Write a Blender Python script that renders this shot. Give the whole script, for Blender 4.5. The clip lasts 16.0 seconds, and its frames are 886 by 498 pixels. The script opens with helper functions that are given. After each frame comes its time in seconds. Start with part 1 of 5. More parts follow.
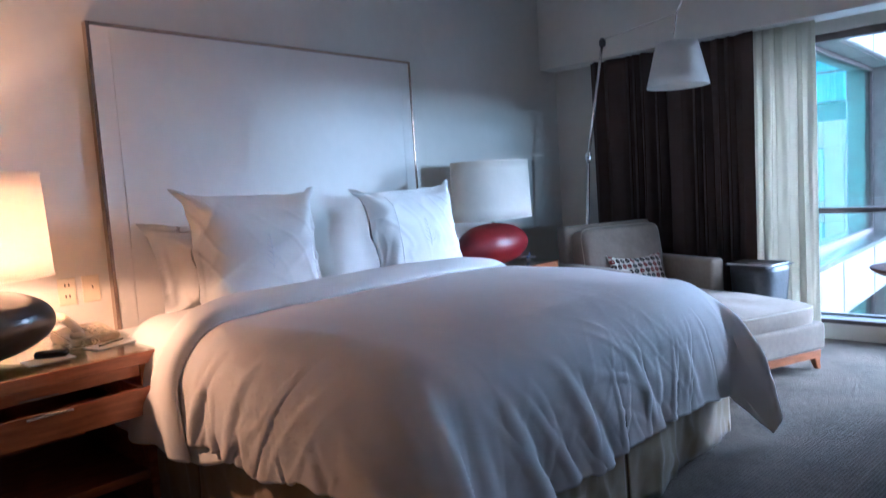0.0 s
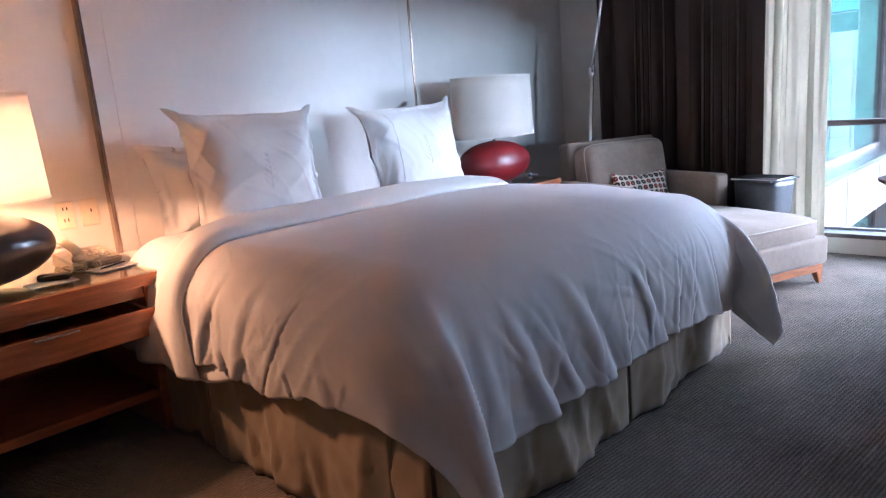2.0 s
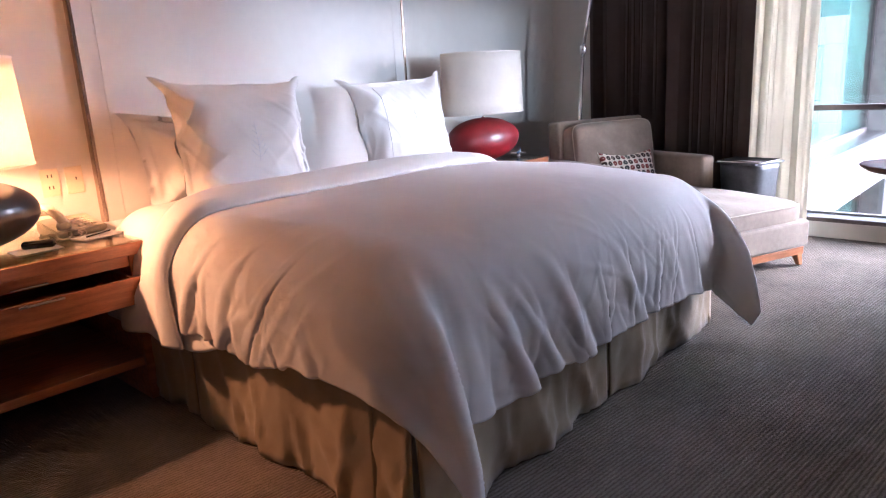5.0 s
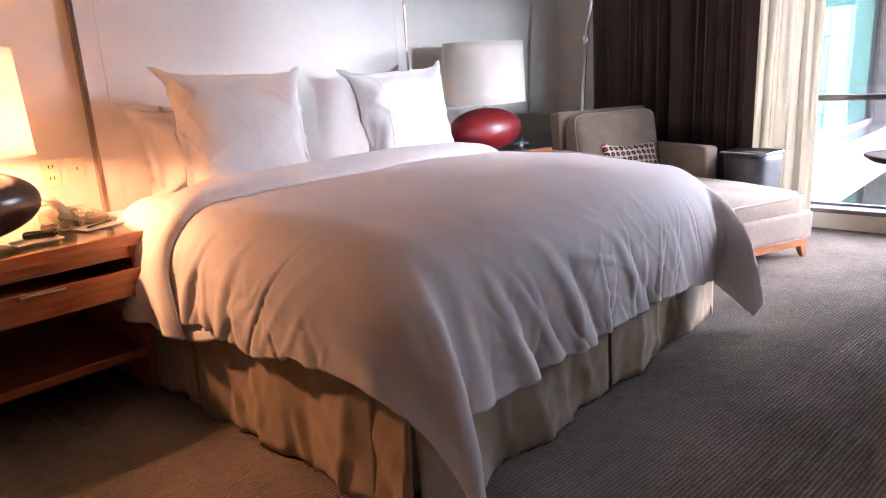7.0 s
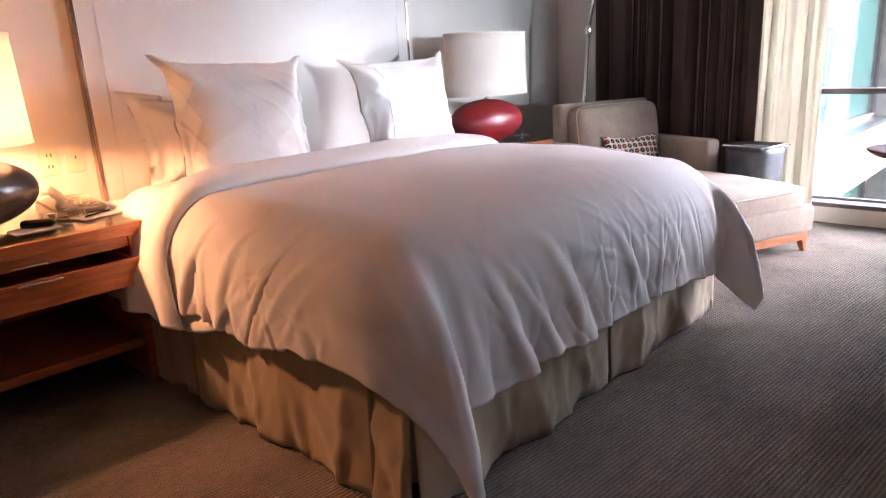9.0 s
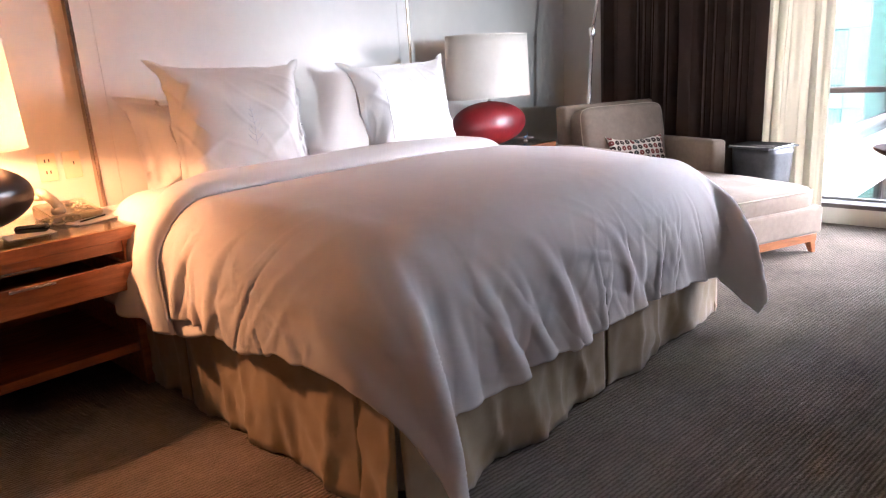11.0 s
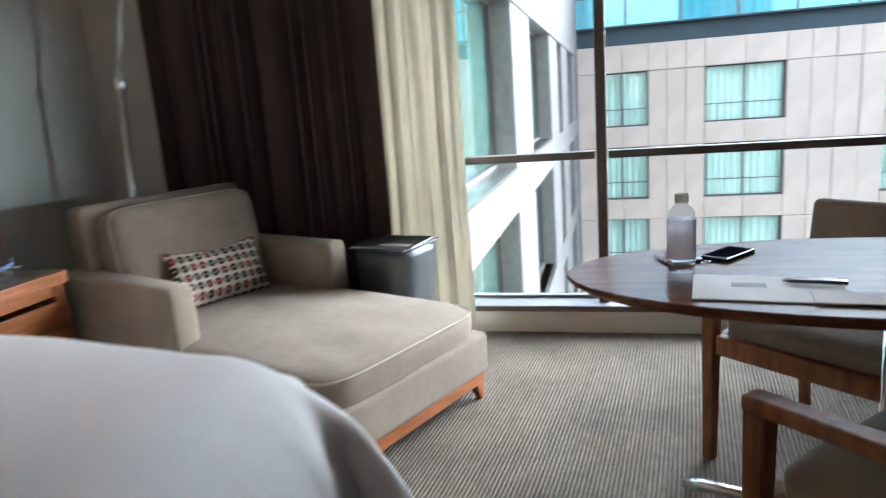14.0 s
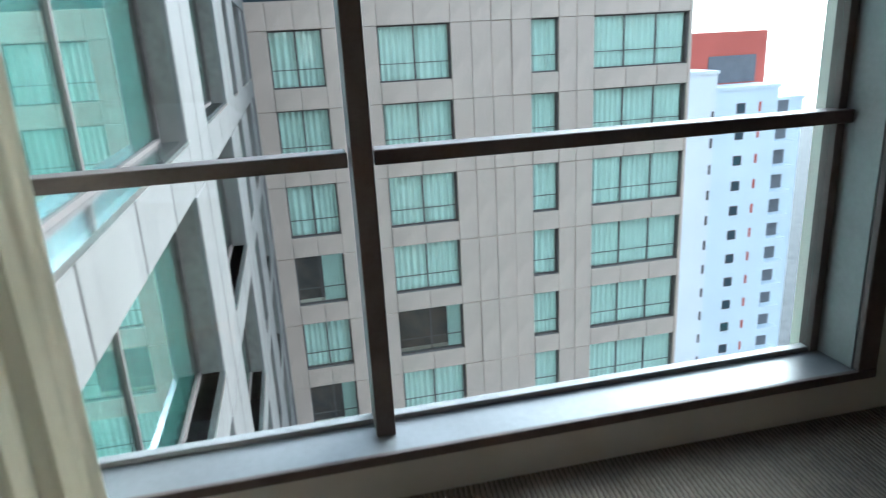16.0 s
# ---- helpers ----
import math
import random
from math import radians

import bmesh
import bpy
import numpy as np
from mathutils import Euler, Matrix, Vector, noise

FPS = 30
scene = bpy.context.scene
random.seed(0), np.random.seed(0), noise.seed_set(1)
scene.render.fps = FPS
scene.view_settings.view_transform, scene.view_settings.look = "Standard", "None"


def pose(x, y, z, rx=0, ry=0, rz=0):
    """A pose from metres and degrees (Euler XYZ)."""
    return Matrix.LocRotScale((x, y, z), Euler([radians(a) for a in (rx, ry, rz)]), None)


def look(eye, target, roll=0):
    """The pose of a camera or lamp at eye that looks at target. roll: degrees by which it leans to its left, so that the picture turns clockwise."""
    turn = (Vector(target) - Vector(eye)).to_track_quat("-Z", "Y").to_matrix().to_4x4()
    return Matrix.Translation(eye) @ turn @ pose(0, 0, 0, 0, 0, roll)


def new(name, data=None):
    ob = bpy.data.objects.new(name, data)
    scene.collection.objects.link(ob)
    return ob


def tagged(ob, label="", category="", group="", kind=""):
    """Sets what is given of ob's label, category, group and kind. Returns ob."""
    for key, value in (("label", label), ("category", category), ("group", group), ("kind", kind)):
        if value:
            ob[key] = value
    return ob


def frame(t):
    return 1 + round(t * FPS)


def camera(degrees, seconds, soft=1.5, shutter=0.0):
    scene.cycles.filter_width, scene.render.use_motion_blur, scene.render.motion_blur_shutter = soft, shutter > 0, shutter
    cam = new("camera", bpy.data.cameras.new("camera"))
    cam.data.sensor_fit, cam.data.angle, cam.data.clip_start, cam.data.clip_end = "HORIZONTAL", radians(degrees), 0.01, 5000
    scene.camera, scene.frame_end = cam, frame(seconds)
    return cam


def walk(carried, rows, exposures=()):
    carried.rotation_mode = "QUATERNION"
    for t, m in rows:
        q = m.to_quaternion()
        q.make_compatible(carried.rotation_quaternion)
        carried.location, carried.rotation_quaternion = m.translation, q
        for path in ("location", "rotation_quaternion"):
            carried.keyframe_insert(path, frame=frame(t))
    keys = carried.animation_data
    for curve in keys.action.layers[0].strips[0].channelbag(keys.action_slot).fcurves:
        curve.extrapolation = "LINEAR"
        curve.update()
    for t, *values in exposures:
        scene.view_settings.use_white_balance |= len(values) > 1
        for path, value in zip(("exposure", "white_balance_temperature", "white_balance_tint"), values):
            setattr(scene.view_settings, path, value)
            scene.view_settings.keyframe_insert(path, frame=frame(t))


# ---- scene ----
cam = camera(66.6, 16.0, soft=1.15, shutter=0.5)
PATH = [
    (0, (-2.05, -3.255, 1.175), (-0.599, -1.89, 0.995), -3.7),
    (0.5, (-2.031, -3.246, 1.166), (-0.583, -1.902, 0.855), -3.9),
    (1, (-2.03, -3.231, 1.161), (-0.601, -1.876, 0.815), -4.3),
    (1.5, (-2.034, -3.231, 1.156), (-0.618, -1.867, 0.79), -4.5),
    (2, (-2.034, -3.23, 1.152), (-0.62, -1.875, 0.746), -4.6),
    (2.5, (-2.032, -3.228, 1.154), (-0.614, -1.884, 0.726), -4.7),
    (3, (-2.035, -3.228, 1.152), (-0.614, -1.891, 0.711), -4.6),
    (5.5, (-2.043, -3.256, 1.151), (-0.623, -1.931, 0.672), -3.0),
    (6, (-2.042, -3.257, 1.146), (-0.629, -1.925, 0.664), -3.0),
    (6.5, (-2.038, -3.257, 1.145), (-0.625, -1.929, 0.655), -3.1),
    (7, (-2.033, -3.254, 1.146), (-0.622, -1.928, 0.646), -3.3),
    (7.5, (-2.029, -3.249, 1.147), (-0.618, -1.927, 0.637), -3.3),
    (8, (-2.031, -3.245, 1.147), (-0.621, -1.925, 0.63), -3.0),
    (8.5, (-2.031, -3.244, 1.145), (-0.626, -1.92, 0.623), -2.9),
    (9, (-2.024, -3.246, 1.145), (-0.618, -1.923, 0.62), -2.9),
    (11.5, (-1.89, -3.283, 1.126), (-0.513, -1.924, 0.619), -3.6),
    (12, (-1.699, -3.154, 1.137), (-0.234, -1.895, 0.617), -3.4),
    (12.5, (-1.425, -3.046, 1.122), (0.135, -1.882, 0.662), -5.1),
    (13, (-1.017, -2.984, 1.138), (0.554, -1.808, 0.755), -5.7),
    (13.5, (-0.634, -2.863, 1.185), (1.115, -1.991, 0.759), -4.5),
    (14, (-0.26, -2.715, 1.154), (1.631, -2.22, 0.729), -4.2),
    (14.5, (0.188, -2.636, 1.156), (2.116, -2.322, 0.73), -4.2),
    (15, (0.642, -2.549, 1.166), (2.594, -2.538, 0.731), -3.1),
    (15.3, (0.924, -2.536, 1.121), (2.86, -2.709, 0.65), -3.5),
    (15.7, (1.252, -2.53, 1.121), (3.147, -2.831, 0.558), -3.7),
    (16, (1.493, -2.507, 1.109), (3.362, -2.906, 0.519), -3.1),
]
EXPOSURES = [(0.0, 3.3, 4230, 12), (1.5, 3.48, 4580, 18), (3.0, 3.68, 4800, 22), (5.5, 3.88, 5300, 28), (9.0, 4.02, 5600, 27), (12.5, 4.0, 5600, 18), (14.0, 3.25, 5400, 8), (15.3, 2.8, 5250, 5), (16.0, 2.35, 5250, 2)]
walk(cam, [(t, look(eye, goal, roll)) for t, eye, goal, roll in PATH], EXPOSURES)

# ---- daylight and lamps ----
world = bpy.data.worlds.new("sky")
scene.world = world
world.use_nodes = True
wn = world.node_tree
sky = wn.nodes.new("ShaderNodeTexSky")
sky.sky_type = "NISHITA"
sky.sun_disc = False
sky.sun_elevation = radians(28)
sky.sun_rotation = radians(135)
sky.dust_density = 3.0
haze = wn.nodes.new("ShaderNodeHueSaturation")
haze.inputs["Saturation"].default_value = 0.35
wn.links.new(sky.outputs["Color"], haze.inputs["Color"])
wn.links.new(haze.outputs["Color"], wn.nodes["Background"].inputs["Color"])
wn.nodes["Background"].inputs["Strength"].default_value = 0.15

sun_data = bpy.data.lights.new("sun", "SUN")
sun_data.energy = 0.28
sun_data.angle = radians(46)
sun_data.color = (1.0, 0.985, 0.975)
sun = new("sun", sun_data)
sun.matrix_world = look((3.8, -8.3, 2.3), (0, 0, 0))

sky_data = bpy.data.lights.new("window_daylight", "AREA")
sky_data.shape = "RECTANGLE"
sky_data.size, sky_data.size_y = 1.8, 1.8
sky_data.energy = 0.75
sky_data.color = (0.74, 0.87, 1.0)
window_light = new("window_daylight", sky_data)
window_light.matrix_world = look((3.17, -3.03, 1.1), (0.0, -3.03, 1.0))

# added lamp for the level light that head-wall shadows show, through an assumed opening
beam_data = bpy.data.lights.new("added_beam", "AREA")
beam_data.shape = "RECTANGLE"
beam_data.size, beam_data.size_y = 0.75, 0.36
beam_data.energy = 46
beam_data.color = (0.86, 1.0, 0.95)
beam_lamp = new("added_beam", beam_data)
beam_lamp.matrix_world = look((-1.3, -11.0, 1.32), (0.9, 0.0, 1.25))

bulb_data = bpy.data.lights.new("bedside_bulb", "POINT")
bulb_data.energy = 7.0
bulb_data.color = (1.0, 0.44, 0.16)
bulb_data.shadow_soft_size = 0.035
bulb = new("bedside_bulb", bulb_data)
bulb.location = (-1.517, -0.40, 1.02)


# ---- materials ----
def mat(name, color, rough=0.6, metal=0.0, var=0.12, scale=6.0, bump=0.0, bump_scale=120.0, sheen=0.0, coat=0.0, stretch=(1, 1, 1), dark=None, spec=0.5):
    """A surface whose colour wanders at two scales, with fine relief."""
    m = bpy.data.materials.new(name)
    m.use_nodes = True
    nt = m.node_tree
    bs = nt.nodes["Principled BSDF"]
    tc = nt.nodes.new("ShaderNodeTexCoord")
    mp = nt.nodes.new("ShaderNodeMapping")
    mp.inputs["Scale"].default_value = stretch
    nt.links.new(tc.outputs["Object"], mp.inputs["Vector"])
    n1 = nt.nodes.new("ShaderNodeTexNoise")
    n1.inputs["Scale"].default_value, n1.inputs["Detail"].default_value = scale, 5
    n2 = nt.nodes.new("ShaderNodeTexNoise")
    n2.inputs["Scale"].default_value, n2.inputs["Detail"].default_value = scale * 9, 3
    add = nt.nodes.new("ShaderNodeMath")
    add.operation = "MULTIPLY_ADD"
    add.inputs[1].default_value = 0.4
    ramp = nt.nodes.new("ShaderNodeValToRGB")
    c = Vector(color)
    lo = Vector(dark) if dark else c * (1 - 2 * var)
    hi = c * (1 + var)
    ramp.color_ramp.elements[0].position, ramp.color_ramp.elements[1].position = 0.42, 0.92
    ramp.color_ramp.elements[0].color, ramp.color_ramp.elements[1].color = (*lo, 1), (*hi, 1)
    for n in (n1, n2):
        nt.links.new(mp.outputs["Vector"], n.inputs["Vector"])
    nt.links.new(n2.outputs["Fac"], add.inputs[0])
    nt.links.new(n1.outputs["Fac"], add.inputs[2])
    nt.links.new(add.outputs[0], ramp.inputs["Fac"])
    nt.links.new(ramp.outputs["Color"], bs.inputs["Base Color"])
    bs.inputs["Roughness"].default_value, bs.inputs["Metallic"].default_value = rough, metal
    bs.inputs["Sheen Weight"].default_value, bs.inputs["Coat Weight"].default_value = sheen, coat
    bs.inputs["Specular IOR Level"].default_value = spec
    if bump:
        n3 = nt.nodes.new("ShaderNodeTexNoise")
        n3.inputs["Scale"].default_value, n3.inputs["Detail"].default_value = bump_scale, 4
        nt.links.new(mp.outputs["Vector"], n3.inputs["Vector"])
        b = nt.nodes.new("ShaderNodeBump")
        b.inputs["Strength"].default_value, b.inputs["Distance"].default_value = bump, 0.004
        nt.links.new(n3.outputs["Fac"], b.inputs["Height"])
        nt.links.new(b.outputs["Normal"], bs.inputs["Normal"])
    return m


def creased(m, scale, strength):
    """Adds long soft creases to a cloth."""
    nt = m.node_tree
    bs = nt.nodes["Principled BSDF"]
    tc = nt.nodes.new("ShaderNodeTexCoord")
    n = nt.nodes.new("ShaderNodeTexNoise")
    n.inputs["Scale"].default_value, n.inputs["Detail"].default_value, n.inputs["Distortion"].default_value = scale, 3, 1.2
    n.noise_type = "RIDGED_MULTIFRACTAL"
    nt.links.new(tc.outputs["Object"], n.inputs["Vector"])
    b = nt.nodes.new("ShaderNodeBump")
    b.inputs["Strength"].default_value, b.inputs["Distance"].default_value = strength, 0.012
    nt.links.new(n.outputs["Fac"], b.inputs["Height"])
    old = bs.inputs["Normal"].links[0].from_node
    nt.links.new(b.outputs["Normal"], old.inputs["Normal"])
    return m


def glass(name, tint, gloss=0.06, rough=0.0, fresnel=True):
    """A thin pane: tinted passage with Fresnel gloss."""
    m = bpy.data.materials.new(name)
    m.use_nodes = True
    nt = m.node_tree
    nt.nodes.clear()
    out = nt.nodes.new("ShaderNodeOutputMaterial")
    tr, gl, mix = nt.nodes.new("ShaderNodeBsdfTransparent"), nt.nodes.new("ShaderNodeBsdfGlossy"), nt.nodes.new("ShaderNodeMixShader")
    tr.inputs["Color"].default_value = (*tint, 1)
    gl.inputs["Roughness"].default_value = rough
    if fresnel:
        lw, pw, ma = nt.nodes.new("ShaderNodeLayerWeight"), nt.nodes.new("ShaderNodeMath"), nt.nodes.new("ShaderNodeMath")
        pw.operation, ma.operation = "POWER", "MULTIPLY_ADD"
        pw.inputs[1].default_value = 5 - 8 * gloss
        ma.inputs[1].default_value, ma.inputs[2].default_value = 0.9, 0.03 + gloss * 0.3
        ma.use_clamp = True
        nt.links.new(lw.outputs["Facing"], pw.inputs[0])
        nt.links.new(pw.outputs[0], ma.inputs[0])
        nt.links.new(ma.outputs[0], mix.inputs["Fac"])
    else:
        mix.inputs["Fac"].default_value = gloss
    nt.links.new(tr.outputs[0], mix.inputs[1])
    nt.links.new(gl.outputs[0], mix.inputs[2])
    nt.links.new(mix.outputs[0], out.inputs["Surface"])
    return m


def cloth(name, color, through_color, share, rough=0.9, bump=0.3, bump_scale=260.0, weave=0.0):
    """A cloth that lets part of the light through."""
    m = mat(name, color, rough, var=0.05, scale=5, bump=bump, bump_scale=bump_scale)
    nt = m.node_tree
    tl, mix = nt.nodes.new("ShaderNodeBsdfTranslucent"), nt.nodes.new("ShaderNodeMixShader")
    tl.inputs["Color"].default_value = (*through_color, 1)
    mix.inputs["Fac"].default_value = share
    nt.links.new(nt.nodes["Principled BSDF"].outputs[0], mix.inputs[1])
    nt.links.new(tl.outputs[0], mix.inputs[2])
    nt.links.new(mix.outputs[0], nt.nodes["Material Output"].inputs["Surface"])
    return m


def carpet_material():
    m = mat("ribbed_carpet", (0.245, 0.207, 0.160), 0.95, var=0.2, scale=2.2, sheen=0.0, spec=0.2)
    nt = m.node_tree
    bs = nt.nodes["Principled BSDF"]
    tc = nt.nodes.new("ShaderNodeTexCoord")
    mp = nt.nodes.new("ShaderNodeMapping")
    mp.inputs["Rotation"].default_value = (0, 0, radians(6))
    nt.links.new(tc.outputs["Object"], mp.inputs["Vector"])
    wv = nt.nodes.new("ShaderNodeTexWave")
    wv.bands_direction = "Y"
    wv.inputs["Scale"].default_value, wv.inputs["Distortion"].default_value = 23, 2.6
    wv.inputs["Detail"].default_value, wv.inputs["Detail Scale"].default_value = 3, 3.5
    ns = nt.nodes.new("ShaderNodeTexNoise")
    ns.inputs["Scale"].default_value, ns.inputs["Detail"].default_value = 170, 3
    for n in (wv, ns):
        nt.links.new(mp.outputs["Vector"], n.inputs["Vector"])
    add = nt.nodes.new("ShaderNodeMath")
    add.operation = "MULTIPLY_ADD"
    add.inputs[1].default_value = 0.9
    nt.links.new(ns.outputs["Fac"], add.inputs[0])
    nt.links.new(wv.outputs["Fac"], add.inputs[2])
    mul = nt.nodes.new("ShaderNodeMix")
    mul.data_type, mul.blend_type = "RGBA", "MULTIPLY"
    mul.inputs["Factor"].default_value = 0.6
    rp = nt.nodes.new("ShaderNodeValToRGB")
    rp.color_ramp.elements[0].position, rp.color_ramp.elements[1].position = 0.3, 1.25
    rp.color_ramp.elements[0].color, rp.color_ramp.elements[1].color = (0.20, 0.19, 0.18, 1), (1, 1, 1, 1)
    nt.links.new(add.outputs[0], rp.inputs["Fac"])
    old = bs.inputs["Base Color"].links[0].from_socket
    nt.links.new(old, mul.inputs["A"])
    nt.links.new(rp.outputs["Color"], mul.inputs["B"])
    nt.links.new(mul.outputs["Result"], bs.inputs["Base Color"])
    b = nt.nodes.new("ShaderNodeBump")
    b.inputs["Strength"].default_value, b.inputs["Distance"].default_value = 0.9, 0.006
    nt.links.new(add.outputs[0], b.inputs["Height"])
    nt.links.new(b.outputs["Normal"], bs.inputs["Normal"])
    return m


def dotted_material():
    """Cream woven cloth with rows of two-tone dots."""
    m = mat("dotted_cloth", (0.62, 0.55, 0.45), 0.9, var=0.08, scale=30, bump=0.3, bump_scale=300)
    nt = m.node_tree
    bs = nt.nodes["Principled BSDF"]
    tc = nt.nodes.new("ShaderNodeTexCoord")
    mp = nt.nodes.new("ShaderNodeMapping")
    mp.inputs["Scale"].default_value = (24, 0.0, 24)
    nt.links.new(tc.outputs["Object"], mp.inputs["Vector"])
    vo = nt.nodes.new("ShaderNodeTexVoronoi")
    vo.inputs["Randomness"].default_value = 0.0
    vo.inputs["Scale"].default_value = 1.0
    nt.links.new(mp.outputs["Vector"], vo.inputs["Vector"])
    edge = nt.nodes.new("ShaderNodeMath")
    edge.operation = "LESS_THAN"
    edge.inputs[1].default_value = 0.41
    nt.links.new(vo.outputs["Distance"], edge.inputs[0])
    wn_ = nt.nodes.new("ShaderNodeTexWhiteNoise")
    wn_.noise_dimensions = "3D"
    nt.links.new(vo.outputs["Position"], wn_.inputs["Vector"])
    rp = nt.nodes.new("ShaderNodeValToRGB")
    rp.color_ramp.interpolation = "CONSTANT"
    rp.color_ramp.elements[0].color = (0.035, 0.02, 0.015, 1)
    rp.color_ramp.elements[1].position, rp.color_ramp.elements[1].color = 0.42, (0.17, 0.03, 0.022, 1)
    e = rp.color_ramp.elements.new(0.75)
    e.color = (0.045, 0.05, 0.045, 1)
    nt.links.new(wn_.outputs["Value"], rp.inputs["Fac"])
    core = nt.nodes.new("ShaderNodeMath")
    core.operation = "GREATER_THAN"
    core.inputs[1].default_value = 0.08
    nt.links.new(vo.outputs["Distance"], core.inputs[0])
    ringed = nt.nodes.new("ShaderNodeMath")
    ringed.operation = "MULTIPLY"
    nt.links.new(edge.outputs[0], ringed.inputs[0])
    nt.links.new(core.outputs[0], ringed.inputs[1])
    mx = nt.nodes.new("ShaderNodeMix")
    mx.data_type = "RGBA"
    nt.links.new(ringed.outputs[0], mx.inputs["Factor"])
    old = bs.inputs["Base Color"].links[0].from_socket
    nt.links.new(old, mx.inputs["A"])
    nt.links.new(rp.outputs["Color"], mx.inputs["B"])
    nt.links.new(mx.outputs["Result"], bs.inputs["Base Color"])
    return m


M_CARPET = carpet_material()
M_WALL = mat("wall_paper", (0.65, 0.62, 0.56), 0.75, var=0.04, scale=1.5, bump=0.15, bump_scale=200)
# colour for the two unseen walls, dark brown to cut bounced light
M_UNSEENWALL = mat("brown_unseen_wall", (0.26, 0.18, 0.12), 0.6, var=0.15, scale=2.5, bump=0.05, bump_scale=60, stretch=(6, 6, 1))
M_CEIL = mat("ceiling_paint", (0.82, 0.79, 0.74), 0.85, var=0.03, scale=2)
M_HEAD = mat("headboard_cloth", (0.72, 0.69, 0.65), 0.7, var=0.03, scale=2, bump=0.2, bump_scale=320)
M_TRIM = mat("bronze_trim", (0.55, 0.44, 0.36), 0.2, metal=1.0, var=0.1, scale=12)
M_LINEN = mat("white_linen", (0.70, 0.665, 0.645), 0.85, var=0.025, scale=3, bump=0.12, bump_scale=420, sheen=0.1)
M_SHEET = mat("white_percale", (0.74, 0.72, 0.70), 0.8, var=0.02, scale=4, bump=0.1, bump_scale=420, sheen=0.1)
creased(M_LINEN, 3.4, 0.3)
creased(M_SHEET, 3.6, 0.4)
M_THREAD = mat("silver_thread", (0.68, 0.68, 0.71), 0.45, var=0.05, scale=60)
M_SKIRT = mat("khaki_satin", (0.36, 0.275, 0.16), 0.5, var=0.1, scale=3, bump=0.15, bump_scale=260, sheen=0.25)
M_WOOD = mat("honey_cherry", (0.40, 0.142, 0.047), 0.32, var=0.22, scale=7, bump=0.05, bump_scale=60, stretch=(1, 8, 8), coat=0.3)
M_WOODT = mat("table_cherry", (0.20, 0.085, 0.045), 0.24, var=0.25, scale=5, stretch=(7, 1, 7), spec=0.025)
M_WOODC = mat("chair_cherry", (0.28, 0.12, 0.055), 0.4, var=0.22, scale=8, stretch=(6, 6, 1), spec=0.15)
M_CHROME = mat("brushed_chrome", (0.72, 0.72, 0.72), 0.22, metal=1.0, var=0.06, scale=30)
M_ALU = mat("satin_aluminium", (0.80, 0.80, 0.80), 0.2, metal=1.0, var=0.05, scale=30)
M_DARKB = mat("dark_brown_lacquer", (0.02, 0.012, 0.009), 0.28, var=0.3, scale=5, coat=0.2)
M_RED = mat("red_lacquer", (0.22, 0.006, 0.01), 0.42, var=0.15, scale=4, bump=0.06, bump_scale=60, coat=0.15)
M_SHADE = cloth("cream_shade_cloth", (0.80, 0.76, 0.69), (0.80, 0.72, 0.60), 0.40)
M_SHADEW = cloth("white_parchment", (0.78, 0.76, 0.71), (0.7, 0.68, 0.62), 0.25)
M_BULB = mat("frosted_bulb", (0.9, 0.85, 0.75), 0.4)
M_VELVET = mat("beige_velvet", (0.275, 0.224, 0.172), 0.9, var=0.12, scale=4, bump=0.25, bump_scale=220, sheen=0.12, spec=0.2)
M_PIPE = mat("beige_piping", (0.50, 0.43, 0.33), 0.8, var=0.1, scale=20)
M_DOTS = dotted_material()
M_DRAPE = mat("dark_brown_drape", (0.074, 0.050, 0.041), 0.9, var=0.08, scale=3, bump=0.3, bump_scale=240, sheen=0.0, spec=0.2)
M_SHEER = cloth("cream_sheer", (0.62, 0.59, 0.50), (0.78, 0.74, 0.63), 0.35)
M_METAL = mat("dark_pewter", (0.075, 0.08, 0.085), 0.42, metal=0.5, var=0.2, scale=6, bump=0.1, bump_scale=90)
M_FRAME = mat("bronze_window_frame", (0.135, 0.108, 0.098), 0.5, var=0.12, scale=10, spec=0.12)
M_REVEAL = mat("grey_window_panel", (0.25, 0.245, 0.24), 0.5, var=0.1, scale=6)
M_SILL = mat("grey_stone_sill", (0.17, 0.175, 0.18), 0.36, var=0.1, scale=5, bump=0.05, bump_scale=150)
M_PANE = glass("room_pane", (0.96, 0.985, 0.98), 0.0)
M_TOPGLASS = glass("glass_top", (0.86, 0.92, 0.88), 0.02)
M_PAPER = mat("cream_card", (0.66, 0.60, 0.52), 0.6, var=0.03, scale=10)
M_WHITEP = mat("white_paper", (0.78, 0.77, 0.74), 0.6, var=0.02, scale=10)
M_INK = mat("grey_print", (0.22, 0.19, 0.18), 0.6)
M_BLACK = mat("black_plastic", (0.012, 0.012, 0.013), 0.25, var=0.2, scale=20, coat=0.3)
M_SCREEN = mat("dark_glass_screen", (0.008, 0.011, 0.016), 0.4, var=0.1, spec=0.0)
M_BEIGEP = mat("beige_plastic", (0.56, 0.47, 0.33), 0.45, var=0.06, scale=20)
M_PLATE = mat("ivory_plate", (0.70, 0.60, 0.42), 0.4, var=0.03, scale=20)
M_SLOT = mat("dark_slot", (0.06, 0.045, 0.03), 0.6)
M_LABEL = mat("pale_film", (0.80, 0.76, 0.75), 0.6, var=0.04, scale=30)
